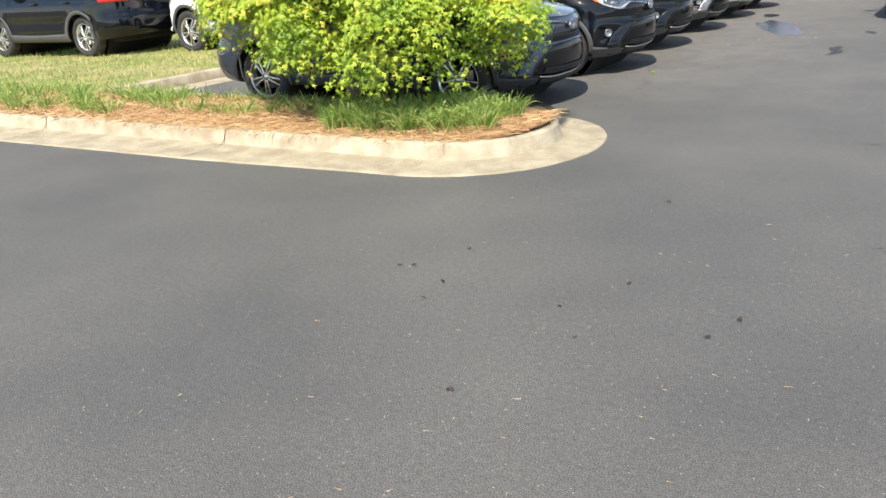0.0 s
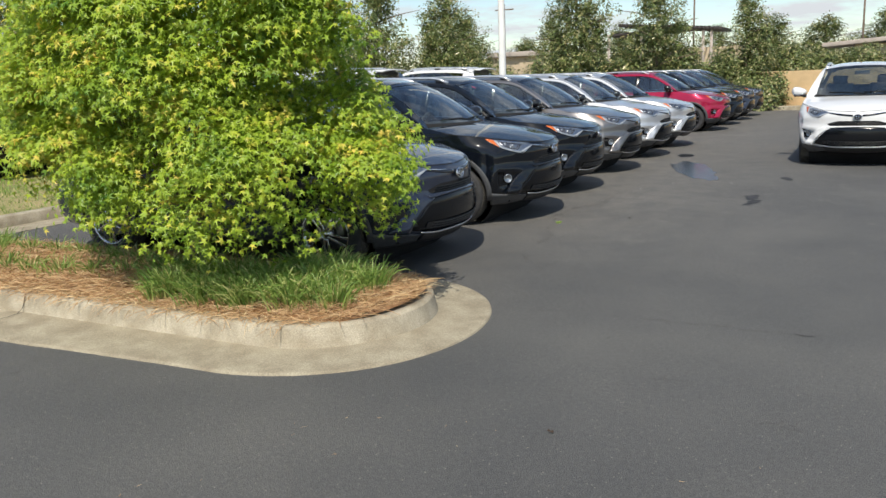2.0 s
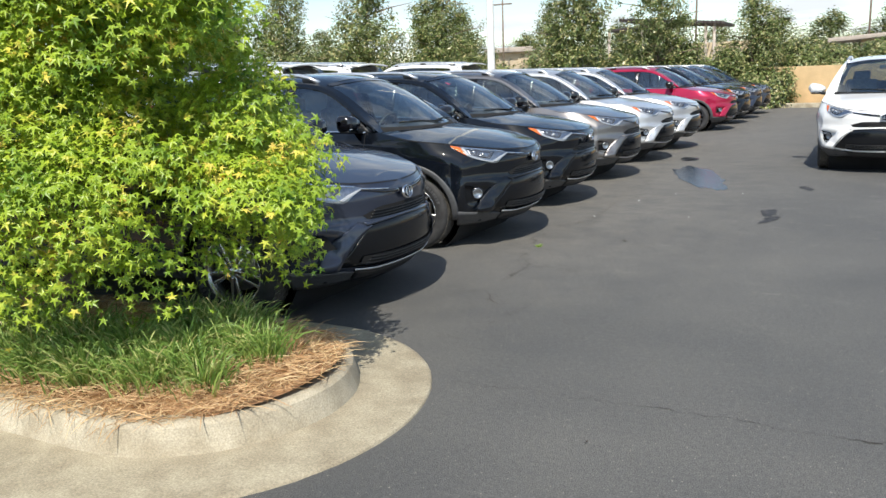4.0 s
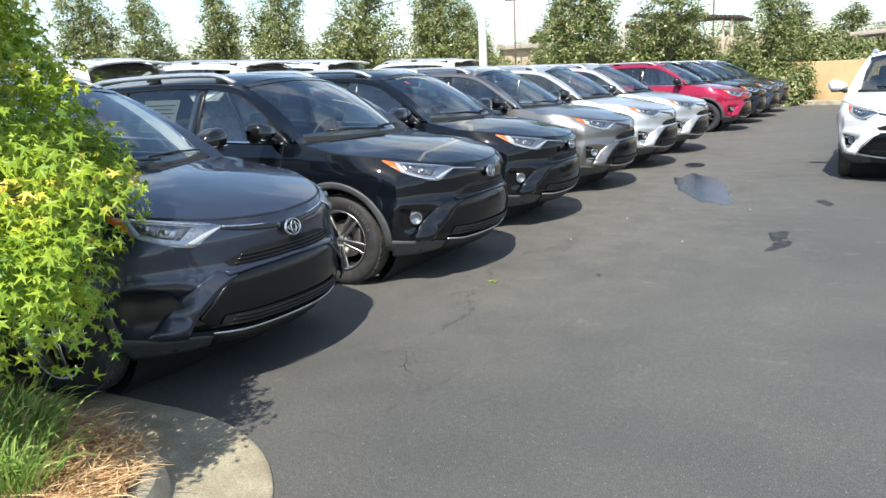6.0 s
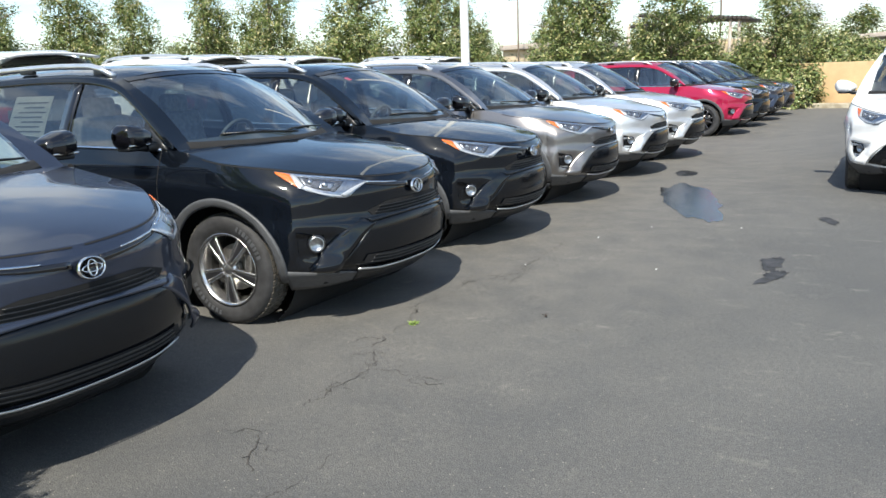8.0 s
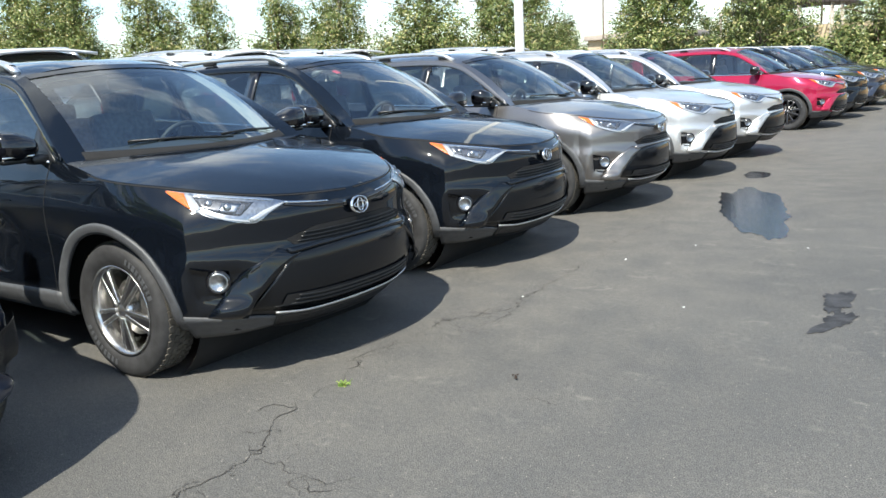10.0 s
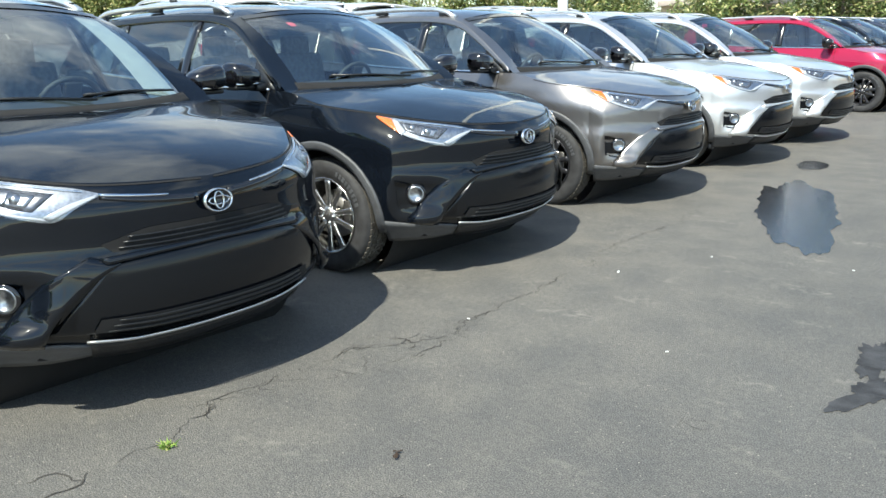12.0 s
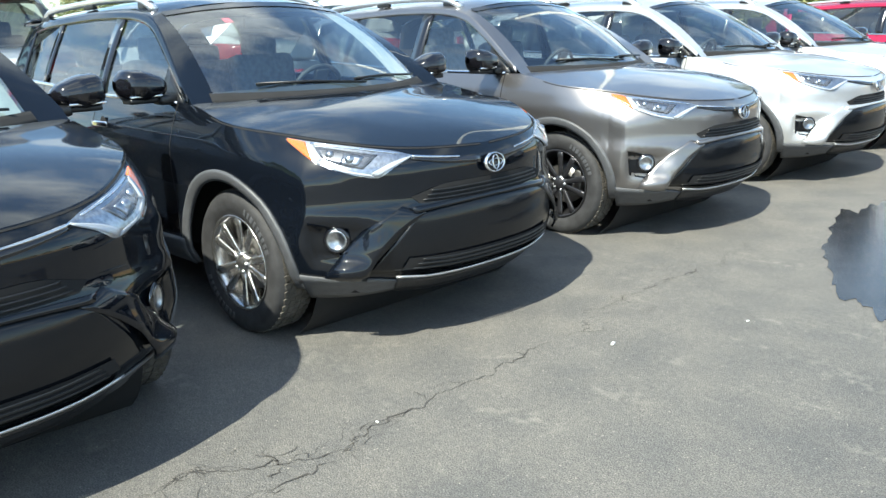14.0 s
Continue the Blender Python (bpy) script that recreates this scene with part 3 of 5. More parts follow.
    for k in range(5):
        a = 2 * math.pi * k / 5
        bm = lathe([(0.001, -0.098), (0.007, -0.098), (0.009, -0.08)], 6)
        bmesh.ops.translate(bm, verts=bm.verts, vec=(0.046 * math.cos(a), 0, 0.046 * math.sin(a)))
        part("lug_nut", bm, M["satin"], w)
    return w


def crossover(style, rails=True, sticker=False, plain=False, label="", category="car"):
    """A five-door crossover with its parts; the body colour is swapped car by car."""
    car = thing("crossover_car", label, category, group="parked crossovers")
    body = part("body", body_shell(), PAINT["black"], car)
    part("chassis", box(bmesh.new(), (-2.3, 0, 0.50), (4.0, 1.28, 0.52), 0.06), M["dark"], car, "dark underbody and wheel housings")
    for xw in (XF, XR):
        part("wheel_housing", lathe([(0.44, -0.72), (0.445, 0.72)], 32), M["dark"], car).location = (xw, 0, HUB + 0.015)
    # hood
    bm = bmesh.new()
    for sd in (1, -1):
        grid(lambda u, v: hood_point(u, v, sd), 30, 14, bm)
    bmesh.ops.remove_doubles(bm, verts=bm.verts, dist=0.0008)
    hood = part("hood", bm, PAINT["black"], car)
    bm = bmesh.new()
    for sd in (1, -1):
        grid(lambda u, v: skin(lerp(0.03, S_COWL - 0.25, u), z_top(lerp(0.03, S_COWL - 0.25, u)) - 0.004 - 0.006 * v, 0.0015, sd), 40, 1, bm)
    part("hood_gap", bm, M["dark"], car)
    # roof
    def roof(u, v):
        x = lerp(-1.93, -4.22, u)
        vv = 2 * v - 1
        xe = x - 0.06 * vv * vv * (1 - u)
        e = cabin(xe, roof_edge(xe))
        return Vector((xe, e.y * vv, lerp(roof_mid(x), e.z, abs(vv) ** 3.2)))
    part("roof", grid(roof, 26, 20), PAINT["black"], car)
    part("headliner", grid(lambda u, v: roof(0.02 + 0.96 * u, 0.04 + 0.92 * v) - Vector((0, 0, 0.035)), 14, 10), M["seat_pale"], car, "pale grey headliner")
    part("windscreen", grid(lambda u, v: screen(u, 2 * v - 1), 10, 18), M["windscreen"], car, "tinted laminated windscreen")
    part("windscreen_band", grid(lambda u, v: screen(0.93 + 0.07 * u, 2 * v - 1) + Vector((0.002, 0, 0.004)), 2, 18), M["gloss"], car)
    part("cowl", slab(lambda u, v: screen(-0.08 + 0.085 * u, (2 * v - 1) * 1.13) + Vector((0.0, 0, 0.003 - 0.003 * u)), 3, 22, -0.01), M["dark"], car, "black plastic cowl below the windscreen")
    for y0, y1 in ((0.68, 0.06), (0.10, -0.55)):
        a, b = screen(0.02, y0 / 0.775), screen(0.055, y1 / 0.775)
        wip = part("wiper", tube([a + Vector((0.02, 0, 0.022)), a.lerp(b, 0.5) + Vector((0.01, 0, 0.030)), b + Vector((0.01, 0, 0.022))], 0.007, 6), M["plastic"], car)
        part("wiper_blade", tube([a + Vector((0.0, 0, 0.02)), a.lerp(b, 0.5) + Vector((0, 0, 0.026)), b + Vector((-0.01, 0, 0.018))], 0.006, 6), M["dark"], wip)
    # rear glass and tailgate
    def tail(u, v):
        vv = 2 * v - 1
        a = Vector((-4.50 + 0.05 * vv * vv, 0.74 * vv, 1.15))
        b = Vector((-4.22 + 0.03 * vv * vv, 0.60 * vv, 1.60 - 0.05 * vv * vv))
        return a.lerp(b, u) + Vector((-0.03 * math.sin(math.pi * u), 0, 0))
    part("rear_window", grid(tail, 6, 10), M["privacy"], car, "dark rear window")
    part("tailgate_spoiler", slab(lambda u, v: Vector((lerp(-4.18, -4.40, u), (2 * v - 1) * 0.58, 1.615 - 0.035 * (2 * v - 1) ** 2 - 0.02 * u)), 3, 10, -0.03), PAINT["black"], car)
    for sd in (1, -1):
        sk = lambda a, b, o=0.0: skin(a, b, o, sd)  # noqa: E731
        cb = lambda a, b, o=0.0: cabin(a, b, o, sd)  # noqa: E731
        xs = [-1.30, -1.45, -1.7, -1.95, -2.1, -2.35, -2.8, -3.4, -3.9, -4.2]
        fr = [0.03, 0.045, 0.052, 0.055, 0.055, 0.05, 0.05, 0.055, 0.06, 0.10]
        part("window_frame", strip(cb, [(x, max(belt(x), roof_edge(x) - f)) for x, f in zip(xs, fr)], [(x, roof_edge(x)) for x in xs], 36, 3, 0.012), PAINT["black"], car)
        # pillar beside the windscreen
        def pillar(u, v):
            x = lerp(-1.285, -1.99, u)
            e = cabin(min(x, -1.285), roof_edge(min(x, -1.285)), 0, sd)
            if u < 0:
                e += Vector((-0.9 * u, 0, 0.75 * u))
            return screen(u, sd * 0.995).lerp(e, v)
        part("front_pillar", grid(lambda u, v: pillar(lerp(-0.22, 1, u), v), 14, 3), PAINT["black"], car)
        # left side only: sunlight on the pillar trim, put in as a wide pale strip
        if sd > 0:
            part("pillar_trim", grid(lambda u, v: screen(0.03 + 0.9 * u, lerp(0.64 + 0.1 * u, 0.985, v)) + Vector((-0.012, 0, -0.012)), 8, 2), M["seat_pale"], car, "wide pale strip standing in for sunlight on the pillar trim")

        def pane(name, x0, x1, material, drop0=0.0, drop1=0.0):
            n = [lerp(x0, x1, k / 8) for k in range(9)]
            hi = [(x, max(belt(x) + 0.012, roof_edge(x) - tab(-x, [-q for q in xs], fr) - lerp(drop0, drop1, k / 8))) for k, x in enumerate(n)]
            return part(name, strip(cb, [(x, belt(x) - 0.005) for x in n], hi, 12, 5, 0, -0.012), material, car)
        pane("front_door_window", -1.60, -2.37, M["side_glass"])
        rear = pane("rear_door_window", -2.46, -3.34, M["privacy"])
        pane("quarter_window", -3.40, -3.98, M["privacy"], 0.0, 0.16)
        part("mirror_corner", strip(cb, [(-1.36, belt(-1.36)), (-1.60, belt(-1.6))], [(-1.36, belt(-1.36) + 0.012), (-1.60, roof_edge(-1.6) - 0.05)], 4, 3, 0.006, -0.006), M["plastic"], car)
        for x0, x1 in ((-2.35, -2.47), (-3.33, -3.41)):
            part("door_pillar", strip(cb, [(x0, belt(x0)), (x1, belt(x1))], [(x0, roof_edge(x0) - 0.05), (x1, roof_edge(x1) - 0.05)], 2, 6, 0.006, -0.002), M["gloss"], car)
        part("rear_pillar", strip(cb, [(-3.88, belt(-3.9)), (-4.46, 1.18)], [(-3.93, roof_edge(-3.93) - 0.05), (-4.22, 1.50)], 6, 6, 0.01), PAINT["black"], car)
        n = [lerp(-1.40, -3.95, k / 12) for k in range(13)]
        part("belt_trim", strip(cb, [(x, belt(x) - 0.008) for x in n], [(x, belt(x) + 0.010) for x in n], 30, 1, 0.008, 0.006), M["chrome"], car, "bright chrome strip under the windows")
        # shoulder joining flank and greenhouse
        part("shoulder", grid(lambda u, v: skin(lerp(S_COWL, s_at(-3.95), u), z_top(lerp(S_COWL, s_at(-3.95), u)), 0, sd).lerp(cabin(lerp(-1.28, -3.95, u), belt(lerp(-1.28, -3.95, u)), 0, sd), v), 24, 2), PAINT["black"], car)
        part("rear_deck", grid(lambda u, v: skin(lerp(s_at(-3.93), S_END, u), z_top(lerp(s_at(-3.93), S_END, u)), 0, sd).lerp(Vector((lerp(-3.93, -4.48, smooth01(u, 0, 0.45)), sd * lerp(0.78, 0.0, smooth01(u, 0.2, 1)), 1.17)), v), 16, 2), PAINT["black"], car)
        # doors: gaps, handles
        for x in (-1.40, -2.42, -3.38):
            part("door_gap", strip(sk, [(s_at(x - 0.003), 0.40), (s_at(x + 0.003), 0.40)], [(s_at(x - 0.003), z_top(s_at(x))), (s_at(x + 0.003), z_top(s_at(x)))], 1, 14, 0, 0.0012), M["dark"], car)
        for x in (-2.26, -3.22):
            p = skin(s_at(x), 0.965, 0.022, sd)
            h = part("door_handle", box(bmesh.new(), p, (0.20, 0.020, 0.034), 0.009), M["chrome"] if style == "ten" else PAINT["black"], car)
            part("handle_recess", lathe([(0.001, 0.0), (0.045, 0.002)], 16), M["dark"], h).location = skin(s_at(x + 0.0), 0.962, 0.001, sd)
        # cladding
        part("sill_cladding", strip(sk, [(s_at(x), 0.27) for x in (-1.34, -2.2, -3.10)], [(s_at(x), z) for x, z in ((-1.34, 0.42), (-2.2, 0.40), (-3.10, 0.42))], 24, 5, 0.012, 0.014), M["clad"], car, "dark grey sill cladding")
        for xw in (XF, XR):
            def arch(u, v):
                a = lerp(-0.22, math.pi + 0.22, u)
                r = lerp(0.410, 0.466, v)
                x = xw + r * math.cos(a)
                z = max(0.285, HUB + r * math.sin(a))
                return skin(s_at(min(-0.02, x)), z, 0.012 - 0.016 * (1 - v) ** 2, sd)
            part("arch_trim", slab(arch, 30, 4, 0.02), M["clad"], car, "dark grey wheel arch trim")
        # mirror
        def shell(u, v):
            a = 2 * math.pi * v
            e = lambda c: math.copysign(abs(c) ** 0.72, c)  # noqa: E731
            r = min(1.0, (math.sin(math.pi * min(0.5, 0.06 + 2.2 * u)) if u < 0.3 else math.sin(math.pi * min(0.5, 0.05 + 2.0 * (1 - u)))) ** 0.7)
            return Vector((-1.50 - 0.03 * u + e(math.cos(a)) * r * (lerp(0.075, 0.115, min(1, 2 * u)) if math.cos(a) > 0 else 0.055), sd * (0.86 + 0.255 * u), 1.190 + 0.018 * u + e(math.sin(a)) * r * lerp(0.046, 0.080, smooth01(u, 0, 0.6))))
        mir = part("mirror", grid(shell, 16, 24), M["gloss"], car, "gloss black door mirror")
        part("mirror_stalk", box(bmesh.new(), (-1.47, sd * 0.87, 1.125), (0.10, 0.12, 0.05), 0.018), M["plastic"], mir)
        part("mirror_base", box(bmesh.new(), (-1.50, sd * 0.98, 1.128), (0.11, 0.19, 0.03), 0.012), M["plastic"], mir, "black mirror underside")
        part("mirror_trim", box(bmesh.new(), (-1.425, sd * 1.0, 1.150), (0.010, 0.17, 0.012), 0.004), M["chrome"], mir, "thin bright trim")
        # lamps
        lo = [(0.443, 0.882), (0.53, 0.846), (0.615, 0.804), (0.75, 0.832), (0.886, 0.876), (0.98, 0.926), (1.07, 0.972)]
        hi = [(0.443, 0.892), (0.53, 0.914), (0.65, 0.930), (0.80, 0.948), (0.93, 0.962), (1.01, 0.971), (1.072, 0.979)]
        head = part("headlight", strip(sk, lo, hi, 28, 8, 0, 0.003), M["lamp"], car, "clear headlight with bright reflector")
        part("bezel", strip(sk, [(0.675, 0.846), (0.76, 0.862), (0.87, 0.898)], [(0.600, 0.902), (0.74, 0.922), (0.915, 0.945)], 10, 4, 0.004, 0.005), M["lamp_dark"], head)
        part("reflector_bowl", strip(sk, [(0.70, 0.862), (0.78, 0.874)], [(0.665, 0.900), (0.76, 0.914)], 6, 4, 0.004, 0.009), M["lamp"], head)
        for s0, z0, r in ((0.735, 0.886, 0.024), (0.83, 0.908, 0.020)):
            bm = bmesh.new()
            bmesh.ops.create_uvsphere(bm, u_segments=16, v_segments=10, radius=r)
            bmesh.ops.translate(bm, verts=bm.verts, vec=skin(s0, z0, -0.004, sd))
            part("projector", bm, M["lamp"], head)
        part("light_guide", strip(sk, [(0.622, 0.808), (0.75, 0.835), (0.886, 0.879)], [(0.640, 0.822), (0.757, 0.847), (0.876, 0.888)], 14, 2, 0.006, 0.008), M["drl"], head, "white light guide")
        part("light_guide_end", strip(sk, [(0.447, 0.883), (0.53, 0.850), (0.615, 0.810)], [(0.447, 0.889), (0.545, 0.866), (0.640, 0.827)], 10, 3, 0.006, 0.008), M["drl"], head)
        part("light_guide_side", strip(sk, [(0.888, 0.880), (0.962, 0.958)], [(0.864, 0.893), (0.930, 0.956)], 8, 2, 0.006, 0.009), M["drl"], head)
        part("upper_chrome", strip(sk, [(0.50, 0.900), (0.65, 0.922), (0.80, 0.940), (0.94, 0.955)], [(0.50, 0.906), (0.65, 0.930), (0.80, 0.947), (0.94, 0.962)], 16, 1, 0.004, 0.009), M["chrome"], head)
        part("turn_signal", strip(sk, [(0.905, 0.885), (0.98, 0.926), (1.07, 0.972)], [(0.968, 0.963), (1.02, 0.972), (1.072, 0.979)], 10, 4, 0.004, 0.007), M["amber"], head, "amber turn signal")
        part("lens", strip(sk, lo, hi, 28, 8, 0, 0.017), M["lens"], head)
        # lower front
        recess = ([(0.60, 0.415), (0.78, 0.42), (0.98, 0.455)], [(0.76, 0.60), (0.86, 0.615), (0.99, 0.635)]) if plain else ([(0.70, 0.430), (0.80, 0.432), (0.925, 0.450)], [(0.79, 0.575), (0.86, 0.600), (0.935, 0.618)])
        part("fog_recess", strip(sk, *recess, 10, 8, 0, 0.030 if plain else 0.003), M["plastic" if plain else "panel"], car, "black fog lamp recess")
        pf, nf = outline(0.80)
        ax = Vector((nf[0], sd * nf[1], 0))
        fog = None if plain else part("fog_lamp", lathe([(0.001, -0.004), (0.030, -0.002), (0.038, 0.006), (0.046, 0.008), (0.05, -0.006)], 24, axis="z"), M["lamp"], car, "round clear fog lamp")
        if fog:
            fog.matrix_basis = Matrix.Translation(skin(0.815, 0.535, 0.012, sd)) @ ax.to_track_quat("Z", "Y").to_matrix().to_4x4()
            part("fog_ring", lathe([(0.044, 0.004), (0.052, 0.010), (0.060, 0.0)], 24, axis="z"), M["gloss"], fog)
        w_in, w_out = [(0.690, 0.350), (0.655, 0.42), (0.545, 0.545), (0.400, 0.636)], [(0.875, 0.372), (0.835, 0.425), (0.690, 0.572), (0.505, 0.672)]

        def wedge_point(u, v):
            ks = [0, 0.2, 0.65, 1]
            a = [tab(u, ks, [p[i] for p in w_in]) for i in (0, 1)]
            b = [tab(u, ks, [p[i] for p in w_out]) for i in (0, 1)]
            return skin(lerp(a[0], b[0], v), lerp(a[1], b[1], v), 0.010 + (0.058 * (1 - smooth01(u, 0.05, 0.85)) - 0.004) * (0.45 + 0.55 * math.sin(math.pi * (0.15 + 0.75 * v))), sd)
        part("bumper_wedge", slab(wedge_point, 16, 6, 0.012), PAINT["black"], car)
        part("lower_corner", strip(sk, [(0.46, 0.268), (0.62, 0.245), (0.80, 0.228), (1.03, 0.222)], [(0.52, 0.318), (0.66, 0.342), (0.80, 0.350), (1.03, 0.372)], 20, 5, 0.008, 0.010), M["clad"], car, "dark grey lower bumper corner")
        part("grille_line", strip(sk, [(0.07, 0.822), (0.25, 0.840), (0.445, 0.872)], [(0.07, 0.852), (0.25, 0.864), (0.445, 0.883)], 12, 2, 0.004, 0.005), M["gloss"], car)
        part("grille_chrome", strip(sk, [(0.19, 0.860), (0.3, 0.868), (0.445, 0.883)], [(0.19, 0.865), (0.3, 0.876), (0.445, 0.892)], 12, 1, 0.005, 0.008), M["chrome"], car, "slim chrome line to the badge")
        # tail lamp
        part("tail_light", strip(sk, [(s_at(-3.9) + 0.25, 0.93), (s_at(-3.9) + 0.85, 0.93)], [(s_at(-3.9) + 0.10, 1.12), (s_at(-3.9) + 0.85, 1.08)], 10, 4, 0.01, 0.012), M["tail"], car, "red tail light")
        if rails:
            pts = []
            for k in range(17):
                u = k / 16
                x = lerp(-2.06, -4.05, u)
                e = roof(smooth01(-x, 1.93, 4.22) * 0 + (-x - 1.93) / 2.29, 0.5 + sd * 0.455)
                pts.append(e + Vector((0, 0, 0.048 * min(1, math.sin(math.pi * u) * 3.5))))
            bm = tube(pts, 0.022, 8)
            bmesh.ops.scale(bm, vec=(1, 1.3, 1), verts=bm.verts, space=Matrix.Translation((0, -pts[0].y, 0)))
            rl = part("roof_rail", bm, M["satin"], car, "silver roof rail")
            for k in (1, 8, 15):
                part("rail_foot", box(bmesh.new(), pts[k] - Vector((0, 0, 0.022)), (0.16, 0.035, 0.045), 0.012), M["plastic"], rl)
        for x in (XF, XR):
            wheel(car, x, sd * 0.775, sd, style)
        # seats
        st = thing("front_seat", "", "")
        st.parent = car
        part("seat_base", box(bmesh.new(), (-2.25, sd * 0.37, 0.66), (0.50, 0.50, 0.22), 0.06), M["seat"], st)
        part("backrest", box(bmesh.new(), (-2.52, sd * 0.37, 1.0), (0.14, 0.48, 0.62), 0.05, Matrix.Rotation(-0.22, 4, "Y")), M["seat"], st)
        part("headrest", box(bmesh.new(), (-2.58, sd * 0.37, 1.36), (0.10, 0.25, 0.17), 0.04), M["seat"], st)
        part("rear_headrest", box(bmesh.new(), (-3.45, sd * 0.40, 1.30), (0.10, 0.25, 0.15), 0.04), M["seat"], car)
        if sticker and sd < 0:
            stk = part("window_sticker", strip(cb, [(-2.66, 1.18), (-3.10, 1.20)], [(-2.66, 1.47), (-3.10, 1.47)], 4, 4, 0, -0.024), M["paper"], car, "printed paper price sheet behind the glass")
            for k in range(7):
                z = 1.215 + 0.034 * k
                part("print_bar", strip(cb, [(-2.70 - 0.03 * (k % 2), z), (-3.06 + 0.05 * (k % 3), z)], [(-2.70 - 0.03 * (k % 2), z + 0.010), (-3.06 + 0.05 * (k % 3), z + 0.010)], 2, 1, 0, -0.021), M["ink"], stk)
    def full(line):
        return [(-a, b) for a, b in reversed(line) if a > 1e-6] + line
    fr = lambda a, b, o=0.0: skin(a, b, o, 1)  # noqa: E731
    part("bumper_panel", strip(fr, full([(0.0, 0.345), (0.30, 0.345), (0.50, 0.358), (0.69, 0.376)]), full([(0.0, 0.672), (0.30, 0.662), (0.38, 0.650), (0.43, 0.636)]), 32, 8, 0.006, 0.006), M["panel"], car, "black bumper panel")
    part("bumper_edge", strip(fr, full([(0.0, 0.660), (0.25, 0.654), (0.45, 0.640)]), full([(0.0, 0.676), (0.25, 0.674), (0.47, 0.664)]), 30, 2, 0.012, 0.014), PAINT["black"], car)
    part("lower_grille", strip(fr, full([(0.0, 0.362), (0.25, 0.364), (0.52, 0.385)]), full([(0.0, 0.430), (0.25, 0.430), (0.49, 0.436)]), 28, 4, 0, 0.0155), M["dark"], car, "black lower grille opening")
    for k in range(3):
        z = 0.372 + 0.020 * k
        part("lower_grille_bar", strip(fr, full([(0.0, z), (0.25, z), (0.47 - 0.02 * k, z + 0.010)]), full([(0.0, z + 0.007), (0.25, z + 0.007), (0.47 - 0.02 * k, z + 0.016)]), 24, 1, 0.004, 0.018), M["plastic"], car)
    part("upper_grille", strip(fr, full([(0.0, 0.672), (0.25, 0.674), (0.42, 0.676)]), full([(0.0, 0.752), (0.25, 0.752), (0.46, 0.708)]), 28, 5, 0, 0.004), M["dark"], car, "black upper grille slot")
    for k in range(3):
        z = 0.684 + 0.019 * k
        part("upper_grille_bar", strip(fr, full([(0.0, z), (0.25, z), (0.40 - 0.02 * k, z + 0.002)]), full([(0.0, z + 0.006), (0.25, z + 0.006), (0.40 - 0.02 * k, z + 0.008)]), 20, 1, 0.004, 0.010), M["plastic"], car)
    part("lip_chrome", strip(fr, full([(0.0, 0.322), (0.3, 0.322), (0.55, 0.345)]), full([(0.0, 0.333), (0.3, 0.333), (0.55, 0.354)]), 28, 1, 0.006, 0.014), M["satin"], car, "bright strip along the lower lip")
    part("lower_lip", strip(fr, full([(0.0, 0.240), (0.3, 0.242), (0.54, 0.258)]), full([(0.0, 0.322), (0.3, 0.322), (0.54, 0.345)]), 24, 3, 0.01, 0.008), M["plastic"], car)
    part("rear_seat", box(bmesh.new(), (-3.40, 0, 1.0), (0.18, 1.30, 0.52), 0.05), M["seat"], car)
    part("dashboard", box(bmesh.new(), (-1.52, 0, 1.02), (0.62, 1.44, 0.20), 0.07), M["dash"], car, "dark dashboard")
    bm = bmesh.new()
    ring = [(0.185 * math.cos(2 * math.pi * k / 24), 0.185 * math.sin(2 * math.pi * k / 24), 0) for k in range(25)]
    wh = part("steering_wheel", tube(ring, 0.016, 6, bm, cap=False), M["dash"], car)
    wh.matrix_basis = pose(-1.92, 0.37, 1.06, 0, -65, 0)
    part("steering_hub", box(bmesh.new(), (0, 0, -0.01), (0.34, 0.10, 0.03), 0.01), M["dash"], wh)
    part("inside_mirror", box(bmesh.new(), (-1.92, 0, 1.50), (0.03, 0.24, 0.065), 0.012), M["dash"], car)
    if style == "ten":
        part("hang_tag", grid(lambda u, v: screen(0.80 + 0.07 * u, lerp(-0.50, -0.42, v)) + Vector((-0.03, 0, -0.03)), 1, 1), M["tag"], car, "small red paper tag behind the windscreen")
    # badge: a plain bright oval
    bd = part("badge", lathe([(0.001, 0.0), (0.062, 0.0), (0.066, 0.004), (0.074, 0.004), (0.078, -0.008)], 32, axis="z"), M["gloss"], car, "oval badge with a bright ring")
    bd.matrix_basis = Matrix.Translation(skin(0, 0.815, 0.028)) @ Matrix.Rotation(radians(82), 4, "Y") @ Matrix.Diagonal((0.60, 0.84, 1.0, 1.0))
    part("badge_ring", lathe([(0.066, 0.002), (0.069, 0.008), (0.074, 0.008), (0.078, -0.004)], 32, axis="z"), M["chrome"], bd)
    for rx, ry in ((0.026, 0.055), (0.055, 0.024)):
        ring = [(rx * math.cos(2 * math.pi * k / 24), ry * math.sin(2 * math.pi * k / 24), 0.006) for k in range(25)]
        part("badge_oval", tube(ring, 0.0045, 6, cap=False), M["chrome"], bd)
    return car


def paint_car(car, body):
    """Swaps the body colour of one car."""
    for o in car.children_recursive:
        if o.type == "MESH" and o.data.materials and o.data.materials[0] == PAINT["black"]:
            o.material_slots[0].link = "OBJECT"
            o.material_slots[0].material = PAINT[body]
    return car


